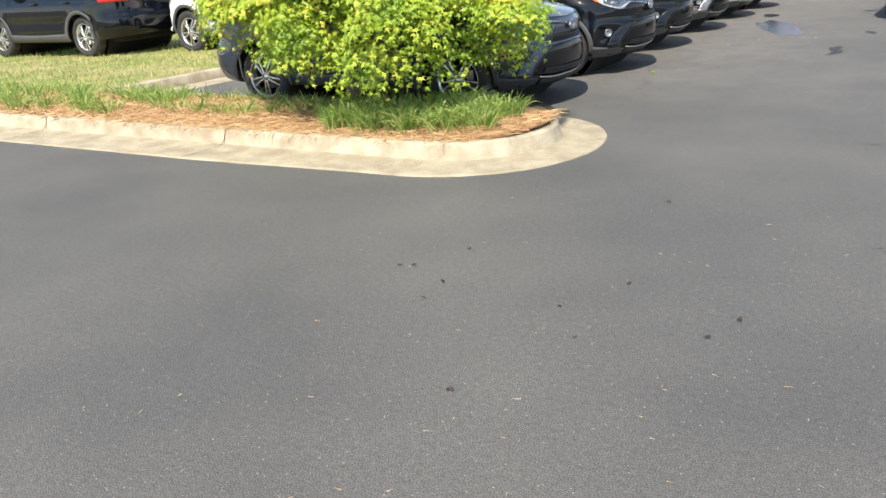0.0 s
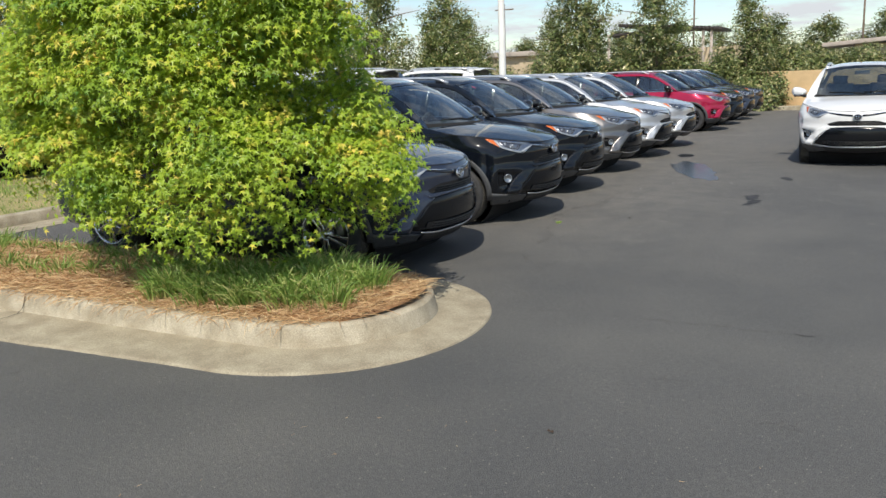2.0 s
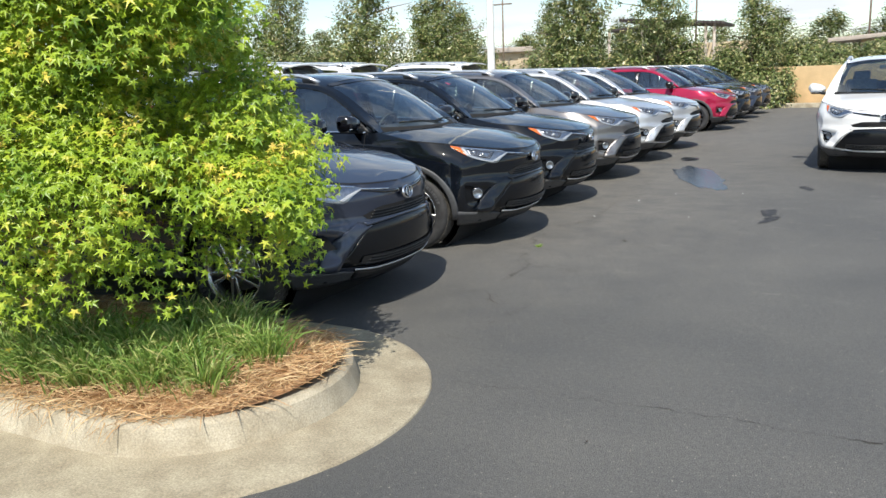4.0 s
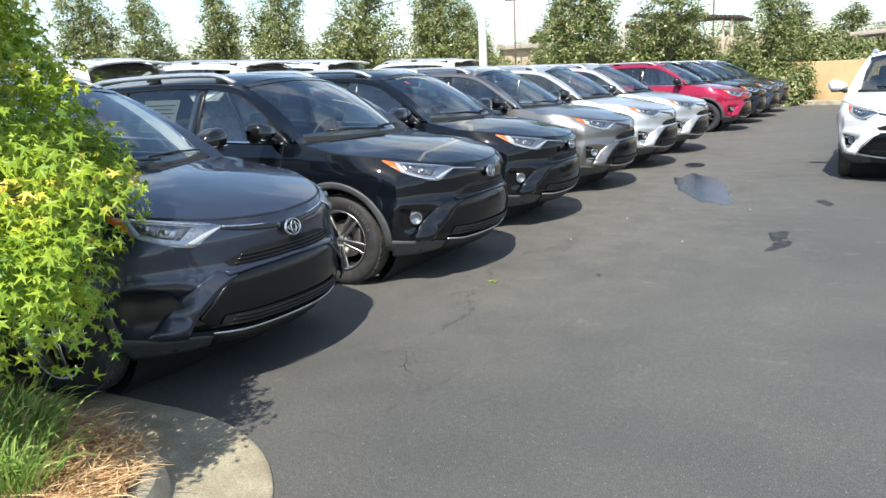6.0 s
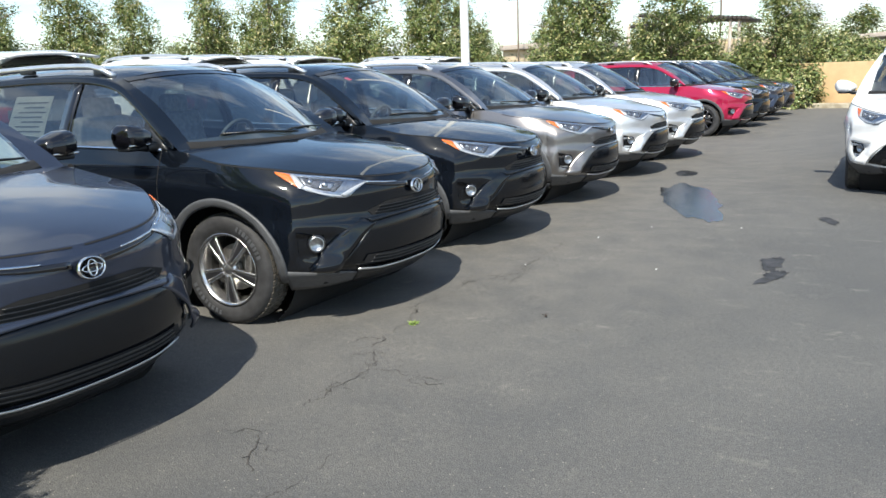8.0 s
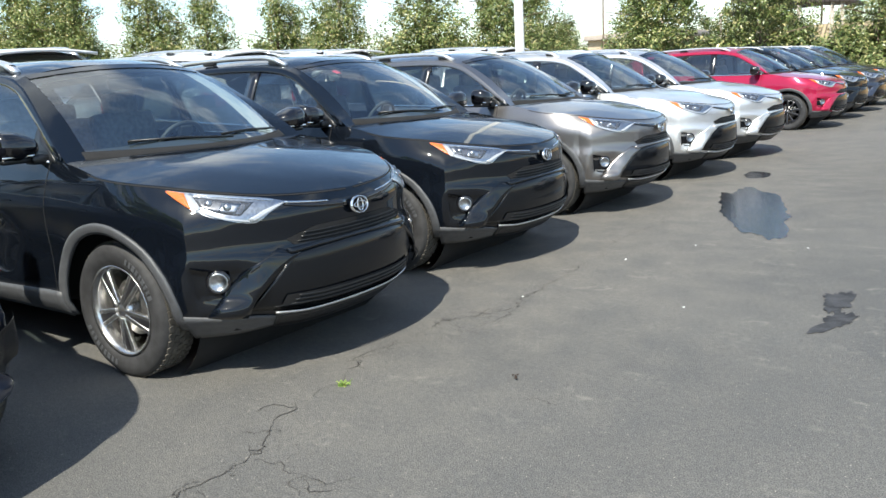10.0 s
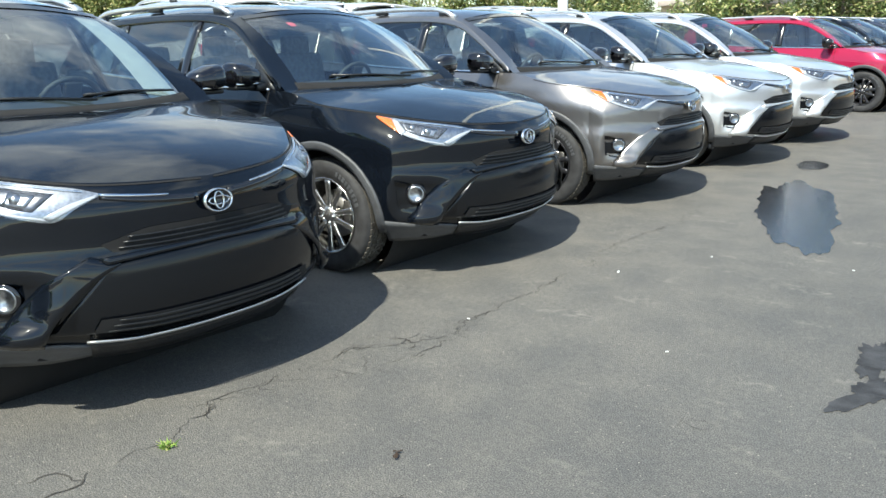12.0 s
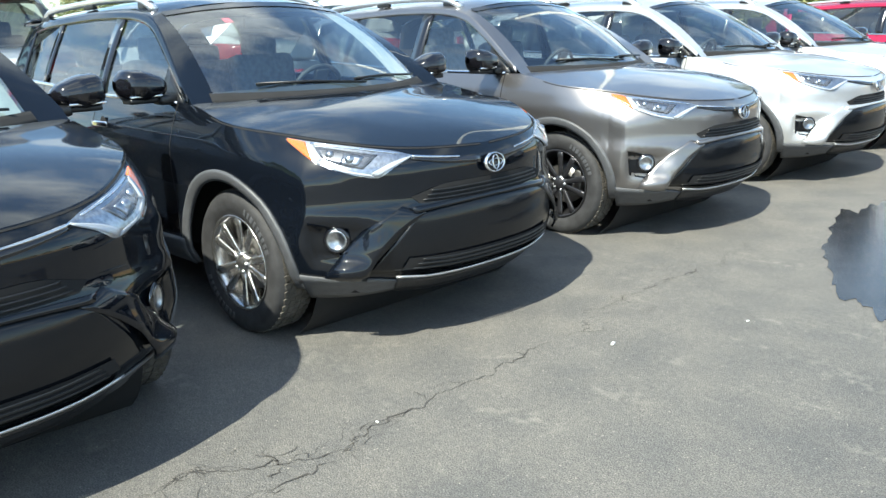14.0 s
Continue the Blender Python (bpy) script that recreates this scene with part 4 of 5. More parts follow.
# ---- ground ----
def flat(name, x0, x1, y0, y1, z, material, label, n=1, category="", kind="structure", parent=None):
    ob = part(name, grid(lambda u, v: Vector((lerp(x0, x1, u), lerp(y0, y1, v), z)), n, n), material, parent, label, smooth=False)
    if kind:
        tagged(ob, category=category or name, kind=kind)
    return ob


flat("ground", -900, 900, -900, 900, 0.0, M["asphalt"], "dark sealed asphalt parking lot with grey worn strips")

# kerbed island: a straight run with a rounded nose
NOSE = Vector((-0.12, -4.48, 0))


def island_edge(u):
    """Runs along the front edge, round the nose and back; a point and its outward direction."""
    la, lb = 14.0, 6.0
    arc = math.pi * 0.77
    d = u * (la + arc + lb)
    if d < la:
        return Vector((NOSE.x - la + d, NOSE.y - 0.77, 0)), Vector((0, -1, 0)), 0.56 - 0.09 * smooth01(d, la - 2.4, la)
    d -= la
    if d < arc:
        a = -math.pi / 2 + d / 0.77
        n = Vector((math.cos(a), math.sin(a), 0))
        return NOSE + n * 0.77, n, tab(a, [-1.57, -0.8, 0, 0.5, 1.57], [0.47, 0.455, 0.41, 0.42, 0.46])
    d -= arc
    return Vector((NOSE.x - d, NOSE.y + 0.77, 0)), Vector((0, 1, 0)), 0.46


def profile_grid(prof, n=300, keep=lambda o, w: o):
    def f(u, v):
        p, nrm, w = island_edge(u)
        o, z = prof[round(v * (len(prof) - 1))]
        o = w + o - 10 if o > 5 else o
        wob = 0.006 * noise.noise(Vector((u * 60, o * 9, 3))) + 0.004 * noise.noise(Vector((u * 260, o * 20, 7)))
        return p + nrm * (o + wob) + Vector((0, 0, z + 0.4 * wob))
    return grid(f, n, len(prof) - 1)


kerb = tagged(part("kerb", profile_grid([(-0.16, 0.06), (-0.152, 0.145), (-0.145, 0.152), (-0.035, 0.156), (-0.014, 0.152), (0.002, 0.138)]), M["concrete"], None, "pale concrete kerb and gutter round a planted island"), category="kerb", kind="structure")
part("kerb_face", profile_grid([(0.002, 0.138), (0.016, 0.09), (0.030, 0.030), (0.036, 0.012)]), M["concrete"], kerb)
# the pan's darker tone carries stains and the shading against the lit face
part("gutter_pan", profile_grid([(0.032, 0.020), (0.06, 0.019), (0.2, 0.012), (10 - 0.03, 0.016), (10 - 0.006, 0.014), (10.0, 0.008), (10.002, -0.02)]), M["gutter"], kerb, "stained concrete gutter pan, toned darker than the sunlit kerb face")
bm = bmesh.new()
for d in (2.9, 5.9, 8.9, 11.75):
    u = d / (20 + math.pi * 0.77)
    p, n, w = island_edge(u)
    t = Vector((-n.y, n.x, 0)) * 0.004
    for a, b in zip([(-0.1, 0.158), (0.0, 0.156), (0.036, 0.058), (0.09, 0.022)], [(0.0, 0.156), (0.036, 0.058), (0.09, 0.022), (w, 0.019)]):
        bm.faces.new([bm.verts.new(q) for q in (p + n * a[0] - t + Vector((0, 0, a[1])), p + n * b[0] - t + Vector((0, 0, b[1])), p + n * b[0] + t + Vector((0, 0, b[1])), p + n * a[0] + t + Vector((0, 0, a[1])))])
part("kerb_joint", bm, M["crack"], kerb)


def bed(u, v):
    y = lerp(-5.20, -3.76, v)
    x1 = NOSE.x + math.sqrt(max(0, 0.722 ** 2 - (y - NOSE.y) ** 2))
    x = lerp(-14.0, x1, u)
    return Vector((x, y, 0.13 + 0.07 * math.sin(math.pi * v) + 0.03 * noise.noise(Vector((x * 2, y * 2, 0)))))


tagged(part("planting_bed", grid(bed, 90, 14), M["soil"], None, "brown soil bed inside the kerbed island"), category="soil", kind="structure")
# lawn behind the row, with its kerb
tagged(part("lawn", grid(lambda u, v: Vector((lerp(-60, -6.45, u), lerp(-3.8, 60, v), 0.12 + 0.05 * noise.noise(Vector((u * 30, v * 40, 0))))), 60, 60), M["lawn"], None, "dry green lawn behind the parked row"), category="lawn", kind="structure")
tagged(part("lawn_front", grid(lambda u, v: Vector((lerp(-60, -13.9, u), lerp(-5.14, -3.75, v), 0.14)), 4, 2), M["lawn"], None, "dry green lawn beside the drive"), category="lawn", kind="structure")
back_kerb = [(0.0, 0.0), (0.0, 0.13), (-0.03, 0.15), (-0.15, 0.15), (-0.18, 0.10)]
tagged(part("kerb_back", grid(lambda u, v: Vector((-6.45 + back_kerb[round(v * 4)][0], lerp(-3.3, 60, u), back_kerb[round(v * 4)][1])), 40, 4), M["concrete"], None, "pale concrete kerb behind the parked row"), category="kerb", kind="structure")
flat("gutter", -6.45, -5.95, -3.25, 60, 0.006, M["gutter"], "pale concrete gutter strip behind the parked row", category="gutter")

# ---- parked cars ----
ROW = [
    ("blueblack", 0.01, -2.52, "five", "dark blue-black crossover parked beside the planted island", 0.5),
    ("black", 0.0, 0.0, "five", "glossy black crossover with five-spoke wheels and window sticker", 0.0),
    ("black", -0.17, 2.36, "ten", "glossy black crossover with bright ten-spoke wheels", 0.5),
    ("grey", -0.24, 4.90, "black", "metallic grey crossover with black wheels", 0.0),
    ("silver", -0.27, 7.42, "black", "silver crossover parked nose out", 0.0),
    ("silver", -0.24, 9.78, "black", "pale silver crossover next to the empty bay", 0.0),
    ("red", -0.25, 14.90, "black", "red crossover with black wheels beside an empty bay", 0.0),
    ("black", -0.25, 17.40, "ten", "black crossover parked past the red one", 0.0),
    ("blueblack", -0.22, 19.85, "five", "dark blue crossover parked nose out", 0.0),
    ("charcoal", -0.22, 22.30, "five", "charcoal crossover at the end of the row", 0.0),
]
made = {}
for body, x, y, style, label, turn in ROW:
    key = (style, label.startswith("glossy black crossover with five"), "beside the planted" in label)
    if key not in made:
        made[key] = c = crossover(style, sticker=key[1], plain=key[2])
    else:
        c = copy_thing(made[key], pose(0, 0, 0))
    c.matrix_basis = pose(x, y, 0, 0, 0, turn)
    tagged(c, label, "car", "parked row of crossovers")
    paint_car(c, body)
c = paint_car(copy_thing(made[("five", False, False)], pose(3.07, 5.62, 0, 0, 0, -90)), "white")
tagged(c, "white crossover standing in the open aisle", "car", "lone white crossover")
for o in c.children_recursive:
    if o.name.startswith("mirror") and o.type == "MESH" and o.data.materials[0] == M["gloss"]:
        o.material_slots[0].link = "OBJECT"
        o.material_slots[0].material = PAINT["white"]

# ---- lamp pole ----
lp = thing("lamp_pole", "pale painted steel lamp pole behind the parked row", "lamp pole", pose(-5.34, 10.9, 0))
part("pole", tube([(0, 0, 0.6), (0, 0, 3), (0, 0, 6), (0, 0, 9)], 0.095, 16, r1=0.07, cap=False), M["pole"], lp)
part("pole_base", lathe([(0.001, 0.7), (0.24, 0.7), (0.26, 0.66), (0.28, 0.0)], 24, axis="z"), M["concrete"], lp)

# ---- retaining wall ----
tagged(part("retaining_wall", box(bmesh.new(), (40.0, 27.2, 0.75), (84.0, 0.30, 1.5), 0.02), M["tan_wall"], None, "tan rendered retaining wall at the end of the lot"), category="wall", kind="structure")

c = paint_car(copy_thing(made[("five", False, False)], pose(-15.8, 0.98, 0.12, 0, 0, 180) @ Matrix.Diagonal((1.13, 1.1, 1.13, 1))), "black")
tagged(c, "large dark sport utility vehicle on the lawn", "car", "cars on the lawn")

for x, y in ((-10.6, 1.8), (-11.4, 5.6), (-11.6, 8.2), (-11.5, 13.4)):
    c = paint_car(copy_thing(made[("five", False, False)], pose(x, y, 0.10, 0, 0, 180) @ Matrix.Diagonal((1.05, 1.03, 1.14, 1))), "white")
    tagged(c, "white crossover parked beyond the row", "car", "white cars beyond the row")

# ---- foliage ----
rng = np.random.default_rng(7)


def leaf_cloud(name, places, normals, sizes, shape, material, droop=0.5, bend=0.25):
    """Many small leaves: shape is the outline in the leaf's plane, fanned round its first point."""
    shape = np.array(shape, float)
    n = len(places)
    nrm = normals / np.linalg.norm(normals, axis=1)[:, None]
    ref = rng.normal(size=(n, 3))
    ref[:, 2] -= droop * 2
    a = ref - (ref * nrm).sum(1)[:, None] * nrm
    a /= np.linalg.norm(a, axis=1)[:, None]
    b = np.cross(nrm, a)
    r = np.hypot(shape[:, 0], shape[:, 1])
    v = (places[:, None, :] + sizes[:, None, None] * (shape[None, :, :1] * a[:, None, :] + shape[None, :, 1:2] * b[:, None, :] - bend * (r ** 2)[None, :, None] * nrm[:, None, :]))
    k = len(shape)
    base = (np.arange(n) * k)[:, None]
    tri = np.array([(0, i, i + 1) for i in range(1, k - 1)] + [(0, k - 1, 1)])
    faces = (base[:, :, None] + tri[None]).reshape(-1, 3)
    me = bpy.data.meshes.new(name)
    me.from_pydata(v.reshape(-1, 3).tolist(), [], faces.tolist())
    me.materials.append(material)
    return me


MAPLE = [(0, 0)]
for k, (ang, ln) in enumerate(((-125, 0.55), (-70, 0.85), (0, 1.0), (70, 0.85), (125, 0.55))):
    a = radians(ang)
    MAPLE += [(ln * math.cos(a) + 0.0, ln * math.sin(a)), (0.27 * math.cos(a + radians(32)), 0.27 * math.sin(a + radians(32)))]
MAPLE = [MAPLE[0], (-0.16, -0.05)] + MAPLE[1:-1] + [(-0.16, 0.05)]
OVAL = [(0, 0), (0.42, -0.25), (1.0, 0.0), (0.42, 0.25)]
BLADE = [(0, -0.5), (0, 0.5), (1, 0)]


def maple_crown():
    """Leaves in drooping sprays on rounded lobes, with shaded gaps between the lobes."""
    c0, rad = np.array((-1.56, -4.16, 1.30)), np.array((1.70, 0.98, 0.95))
    lobes = []
    while len(lobes) < 165:
        d = rng.normal(size=3)
        d /= np.linalg.norm(d)
        d3 = d * (abs(d) ** 2.6).sum() ** (-1 / 2.6)
        q = c0 + d3 * rad * np.array((1, 1, 2.1 if d[2] > 0 else 1.0)) * (0.94 + 0.26 * noise.noise(Vector(d * 2.6)))
        low = 0.68 + 0.42 * np.clip((-0.9 - q[0]) / 2.0, 0, 1) + 0.22 * np.clip((q[0] + 0.45) / 0.7, 0, 1) + 0.10 * noise.noise(Vector((q[0] * 1.5, q[1] * 1.5, 5)))
        if q[2] < low:
            continue
        if len(lobes) >= 118 and not 1.45 < q[2] < 2.5:
            continue
        lobes.append((q, rng.uniform(0.20, 0.36), d))
    for _ in range(85):
        d = rng.uniform(-1, 1, 3)
        lobes.append((np.array((c0[0] + 1.4 * d[0], c0[1] - 0.1 + 0.55 * d[1], 1.85 + 0.5 * d[2])), rng.uniform(0.24, 0.36), d))
    P, N, S = [], [], []
    for _ in range(8200):
        q0, r, d = lobes[rng.integers(len(lobes))]
        e = rng.normal(size=3) + d * 0.8 + np.array((0, 0, 0.55))
        e /= np.linalg.norm(e)
        q = q0 + e * r * np.array((1.15, 1.15, 0.8))
        axis = e * np.array((1, 1, 0.3)) + np.array((0, 0, -0.35)) + rng.normal(size=3) * 0.2
        axis /= np.linalg.norm(axis)
        side = np.cross(axis, (0, 0, 1))
        side /= np.linalg.norm(side)
        m = int(rng.integers(12, 26))
        w = rng.uniform(0.11, 0.20)
        u, v = rng.uniform(-0.5, 1.0, m), rng.normal(0, 0.55, m)
        pts = q + axis * (u * w * 1.2)[:, None] + side * (v * w)[:, None] + np.array((0, 0, -1)) * ((u * 0.30 + v * v * 0.12) * w)[:, None] + rng.normal(0, 0.015, (m, 3))
        P.append(pts)
        N.append(np.array((0, -0.15, 0.7)) + e * 0.8 + rng.normal(0, 0.28, (m, 3)))
        S.append(rng.uniform(0.028, 0.048, m))
    P, N, S = np.concatenate(P), np.concatenate(N), np.concatenate(S)
    keep = ~((P[:, 1] > -3.47) & (P[:, 2] < 1.0 + 0.72 * np.clip((-0.9 - P[:, 0]) / 1.0, 0, 1)) & (P[:, 0] < 0.04)) & (P[:, 2] > 0.38 + 0.27 * np.clip((-1.0 - P[:, 0]) / 0.6, 0, 1))
    wob = np.array([0.38 * noise.noise(Vector(p * 2.3)) for p in P]) + rng.normal(0, 0.06, len(P))
    z = P[:, 2]
    wob += 0.45 * np.clip((z - 1.3) / 0.5, 0, 1) ** 1.5 + 0.4 * np.clip(z - 1.8, 0, 1)
    keep &= (P[:, 0] + wob < 0.31 - 1.2 * (P[:, 1] + 3.93)) & (P[:, 0] + wob < 0.50 - 0.61 * (P[:, 1] + 4.0)) & (P[:, 0] - np.clip(z - 1.7, 0, 1) * 0.35 + 0.5 * (wob % 0.3) > -3.40 - 1.27 * (P[:, 1] + 4.4))
    return P[keep], N[keep], S[keep]


tree = thing("maple_tree", "bushy yellow-green maple on the kerbed island", "tree", pose(-1.8, -4.0, 0.14))
P, N, S = maple_crown()
part("crown", leaf_cloud("crown", P - np.array((-1.8, -4.0, 0.14)), N, S, MAPLE, M["maple"], 0.6, 0.35), M["maple"], tree, "yellow-green lobed leaves in drooping sprays")
bm = tube([(0, 0, -0.1), (0.02, 0.02, 0.3), (-0.05, 0.03, 0.62)], 0.085, 12, r1=0.07)
part("trunk", bm, M["bark"], tree, "grey-brown trunk")
for k in range(14):
    a = k * 2.4
    l = 1.0 + 0.35 * (k % 3)
    end = Vector((1.15 * l * math.cos(a) - 0.35, 0.62 * l * math.sin(a), 1.0 + 0.35 * (k % 4)))
    st = Vector((-0.04, 0.03, 0.42 + 0.012 * k))
    part("limb", tube([st, st.lerp(end, 0.35) + Vector((0, 0, 0.15)), st.lerp(end, 0.7) + Vector((0, 0, 0.12)), end], 0.035, 6, r1=0.008), M["bark"], tree)


def ribbons(name, roots, tips, width, material, sag, seg=3):
    """Thin bent blades from roots to tips."""
    n = len(roots)
    d = tips - roots
    side = np.cross(d, rng.normal(size=(n, 3)))
    side /= np.linalg.norm(side, axis=1)[:, None] + 1e-9
    vs = []
    for k in range(seg):
        u = k / seg
        p = roots + d * u
        p[:, 2] += sag * 4 * u * (1 - u) if np.isscalar(sag) else (sag * 4 * u * (1 - u))
        w = width[:, None] * (1 - 0.55 * u) * side
        vs += [p - w, p + w]
    vs.append(tips)
    v = np.stack(vs, 1).reshape(-1, 3)
    k = 2 * seg + 1
    base = np.arange(n) * k
    faces = []
    for b in base.tolist():
        for q in range(seg - 1):
            faces.append((b + 2 * q, b + 2 * q + 1, b + 2 * q + 3, b + 2 * q + 2))
        faces.append((b + k - 3, b + k - 2, b + k - 1))
    me = bpy.data.meshes.new(name)
    me.from_pydata(v.tolist(), [], faces)
    me.materials.append(material)
    return me


def in_bed(n, x0, x1):
    x, y = rng.uniform(x0, x1, n), rng.uniform(-5.24, -3.74, n)
    ok = (x < NOSE.x) | ((x - NOSE.x) ** 2 + (y - NOSE.y) ** 2 < 0.74 ** 2)
    return x[ok], y[ok]


def bed_z(y):
    return 0.145 + 0.06 * np.sin(np.pi * np.clip((y + 5.14) / 1.32, 0, 1))


# pine straw
x, y = np.concatenate([np.stack(in_bed(26000, -4.5, 0.7)), np.stack(in_bed(9000, -13.9, -4.5))], 1)
n = len(x)
a, l = rng.uniform(0, 2 * np.pi, n), rng.uniform(0.07, 0.20, n)
root = np.stack([x, y, bed_z(y) + rng.uniform(0, 0.035, n)], 1)
tip = root + np.stack([l * np.cos(a), l * np.sin(a), rng.normal(0, 0.018, n)], 1)
over = tip[:, 1] < -5.3
tip[over, 2] -= 0.05
tagged(part("pine_straw", ribbons("pine_straw", root, tip, np.where(x > -4.5, 0.0022, 0.004) * rng.uniform(0.7, 1.4, n), M["straw"], 0.012, 2), M["straw"], None, "rust-brown pine straw mulch over the island bed"), category="mulch", kind="stuff")


def tuft(cx, cy, spread, count, length, lean, name, label):
    r = np.abs(rng.normal(0, spread, count))
    a = rng.uniform(0, 2 * np.pi, count)
    roots = np.stack([cx + r * np.cos(a) * 0.6, cy + r * np.sin(a) * 0.6, np.full(count, 0.15) + bed_z(np.full(count, cy)) - 0.15], 1)
    b = a + rng.normal(0, 0.7, count)
    ln = length * rng.uniform(0.6, 1.15, count)
    out = rng.uniform(0.25, 0.85, count) * lean
    tips = roots + np.stack([ln * out * np.cos(b), ln * out * np.sin(b), ln * np.sqrt(np.maximum(0.05, 1 - out ** 2)) * rng.uniform(0.5, 0.9, count)], 1)
    ob = part(name, ribbons(name, roots, tips, rng.uniform(0.003, 0.0055, count), M["grass"], ln * 0.22, 4), M["grass"], None, label)
    return tagged(ob, category="grass", group="border grass tufts", kind="stuff")


spots = []
for k in range(34):
    u = k / 33
    spots.append((lerp(-1.35, 0.16, u) + 0.08 * math.sin(k * 7.1), -4.78 + 0.20 * math.sin(k * 2.7) + 0.42 * max(0, u - 0.55), 0.13, 170, 0.27))
for k in range(10):
    spots.append((-0.62 + 0.06 * k, -4.15 + 0.14 * math.sin(k * 1.9), 0.12, 150, 0.26))
for k in range(20):
    spots.append((-1.5 - 0.16 * k, -4.45 + 0.32 * math.sin(k * 3.3), 0.14, 60, 0.20))
for k in range(62):
    spots.append((-4.2 - 0.155 * k, -4.45 + 0.5 * math.sin(k * 2.31), 0.2, 125, 0.23))
for sx, sy, sp, ct, ln in spots:
    tuft(sx, sy, sp, ct, ln, 1.0, "grass_tuft", "long green border grass with dry blades")
# lawn blades near the kerb
n = 26000
x, y = rng.uniform(-20, -6.6, n), rng.uniform(-3.8, 9, n)
root = np.stack([x, y, np.full(n, 0.11)], 1)
tip = root + np.stack([rng.normal(0, 0.03, n), rng.normal(0, 0.03, n), rng.uniform(0.04, 0.10, n)], 1)
tagged(part("lawn_blades", ribbons("lawn_blades", root, tip, np.full(n, 0.008), M["grass"], 0.0, 1), M["grass"], None, "short dry lawn grass"), category="grass", kind="stuff")


def magnolia(seed, h, w, leaves):
    """An upright evergreen with a broken conical outline."""
    g = np.random.default_rng(seed)
    t = thing("evergreen_tree", "upright dark green broadleaf evergreen along the lot's edge", "tree", group="trees along the edge")
    part("trunk", tube([(0, 0, 0), (0.05, 0.03, h * 0.4), (0, 0, h * 0.93)], 0.09, 8, r1=0.02), M["bark"], t)
    P, N, S = [], [], []
    lobes = []
    for k in range(18):
        f = (k + g.uniform(-0.6, 0.6)) / 17
        a = g.uniform(0, 2 * math.pi)
        r = w * g.uniform(0.25, 0.62) * (1 - 0.72 * max(0, f) ** 1.5)
        lobes.append((np.array((r * math.cos(a), r * math.sin(a), h * (0.10 + 0.80 * min(1, max(0, f))))), w * g.uniform(0.34, 0.58) * (1 - 0.55 * max(0, f))))
    lobes.append((np.array((0.0, 0.0, h * 0.93)), w * 0.20))
    weight = np.array([r ** 2 for _, r in lobes])
    for k in range(leaves // 30):
        c, r = lobes[g.choice(len(lobes), p=weight / weight.sum())]
        d = g.normal(size=3)
        d /= np.linalg.norm(d)
        q = c + d * r * (0.45 + 0.62 * g.random()) * np.array((1, 1, 1.25))
        m = 30
        P.append(q + g.normal(0, 0.11, (m, 3)))
        N.append(d * 0.5 + np.array((0, 0, 0.8)) + g.normal(0, 0.5, (m, 3)))
        S.append(g.uniform(0.09, 0.16, m))
    part("crown", leaf_cloud("crown", np.concatenate(P), np.concatenate(N), np.concatenate(S), OVAL, M["magnolia"], 0.0, 0.2), M["magnolia"], t, "dense glossy dark green leaves with olive undersides")
    for k in range(7):
        a = k * 2.4
        z = h * (0.15 + 0.09 * k)
        part("limb", tube([(0, 0, z), (0.4 * w * math.cos(a), 0.4 * w * math.sin(a), z + 0.3), (0.75 * w * math.cos(a), 0.75 * w * math.sin(a), z + 0.45)], 0.03, 5, r1=0.008), M["bark"], t)
    return t


kinds = [magnolia(11, 5.6, 2.5, 22000), magnolia(12, 5.3, 2.7, 23000), magnolia(13, 6.0, 2.7, 24000)]
spot = [(-1.5, 27.0, 0.76), (-5.0, 26.6, 0.92), (-8.4, 26.2, 0.98), (-14.4, 25.6, 0.98), (-18.0, 25.2, 1.06), (-22.5, 24.7, 1.00), (-26.2, 24.4, 1.00), (-30.5, 23.9, 1.00), (-34.5, 23.5, 1.12), (-40.2, 22.9, 1.15), (-44.3, 22.4, 1.15), (-41.6, 22.9, 1.30), (-45.5, 22.4, 1.30), (-49.5, 22.0, 1.30), (-54.0, 21.0, 1.30), (-11.0, 30.0, 0.75), (-15.8, 30.5, 0.85)]
for k, (x, y, s) in enumerate(spot):
    m = pose(x, y, 0.1, 0, 0, 70 * k) @ Matrix.Diagonal((s, s, 1.12 * s, 1))
    if k < 3:
        t = kinds[k]
        t.matrix_basis = m
    else:
        t = copy_thing(kinds[k % 3], pose(0, 0, 0))
        t.matrix_basis = m


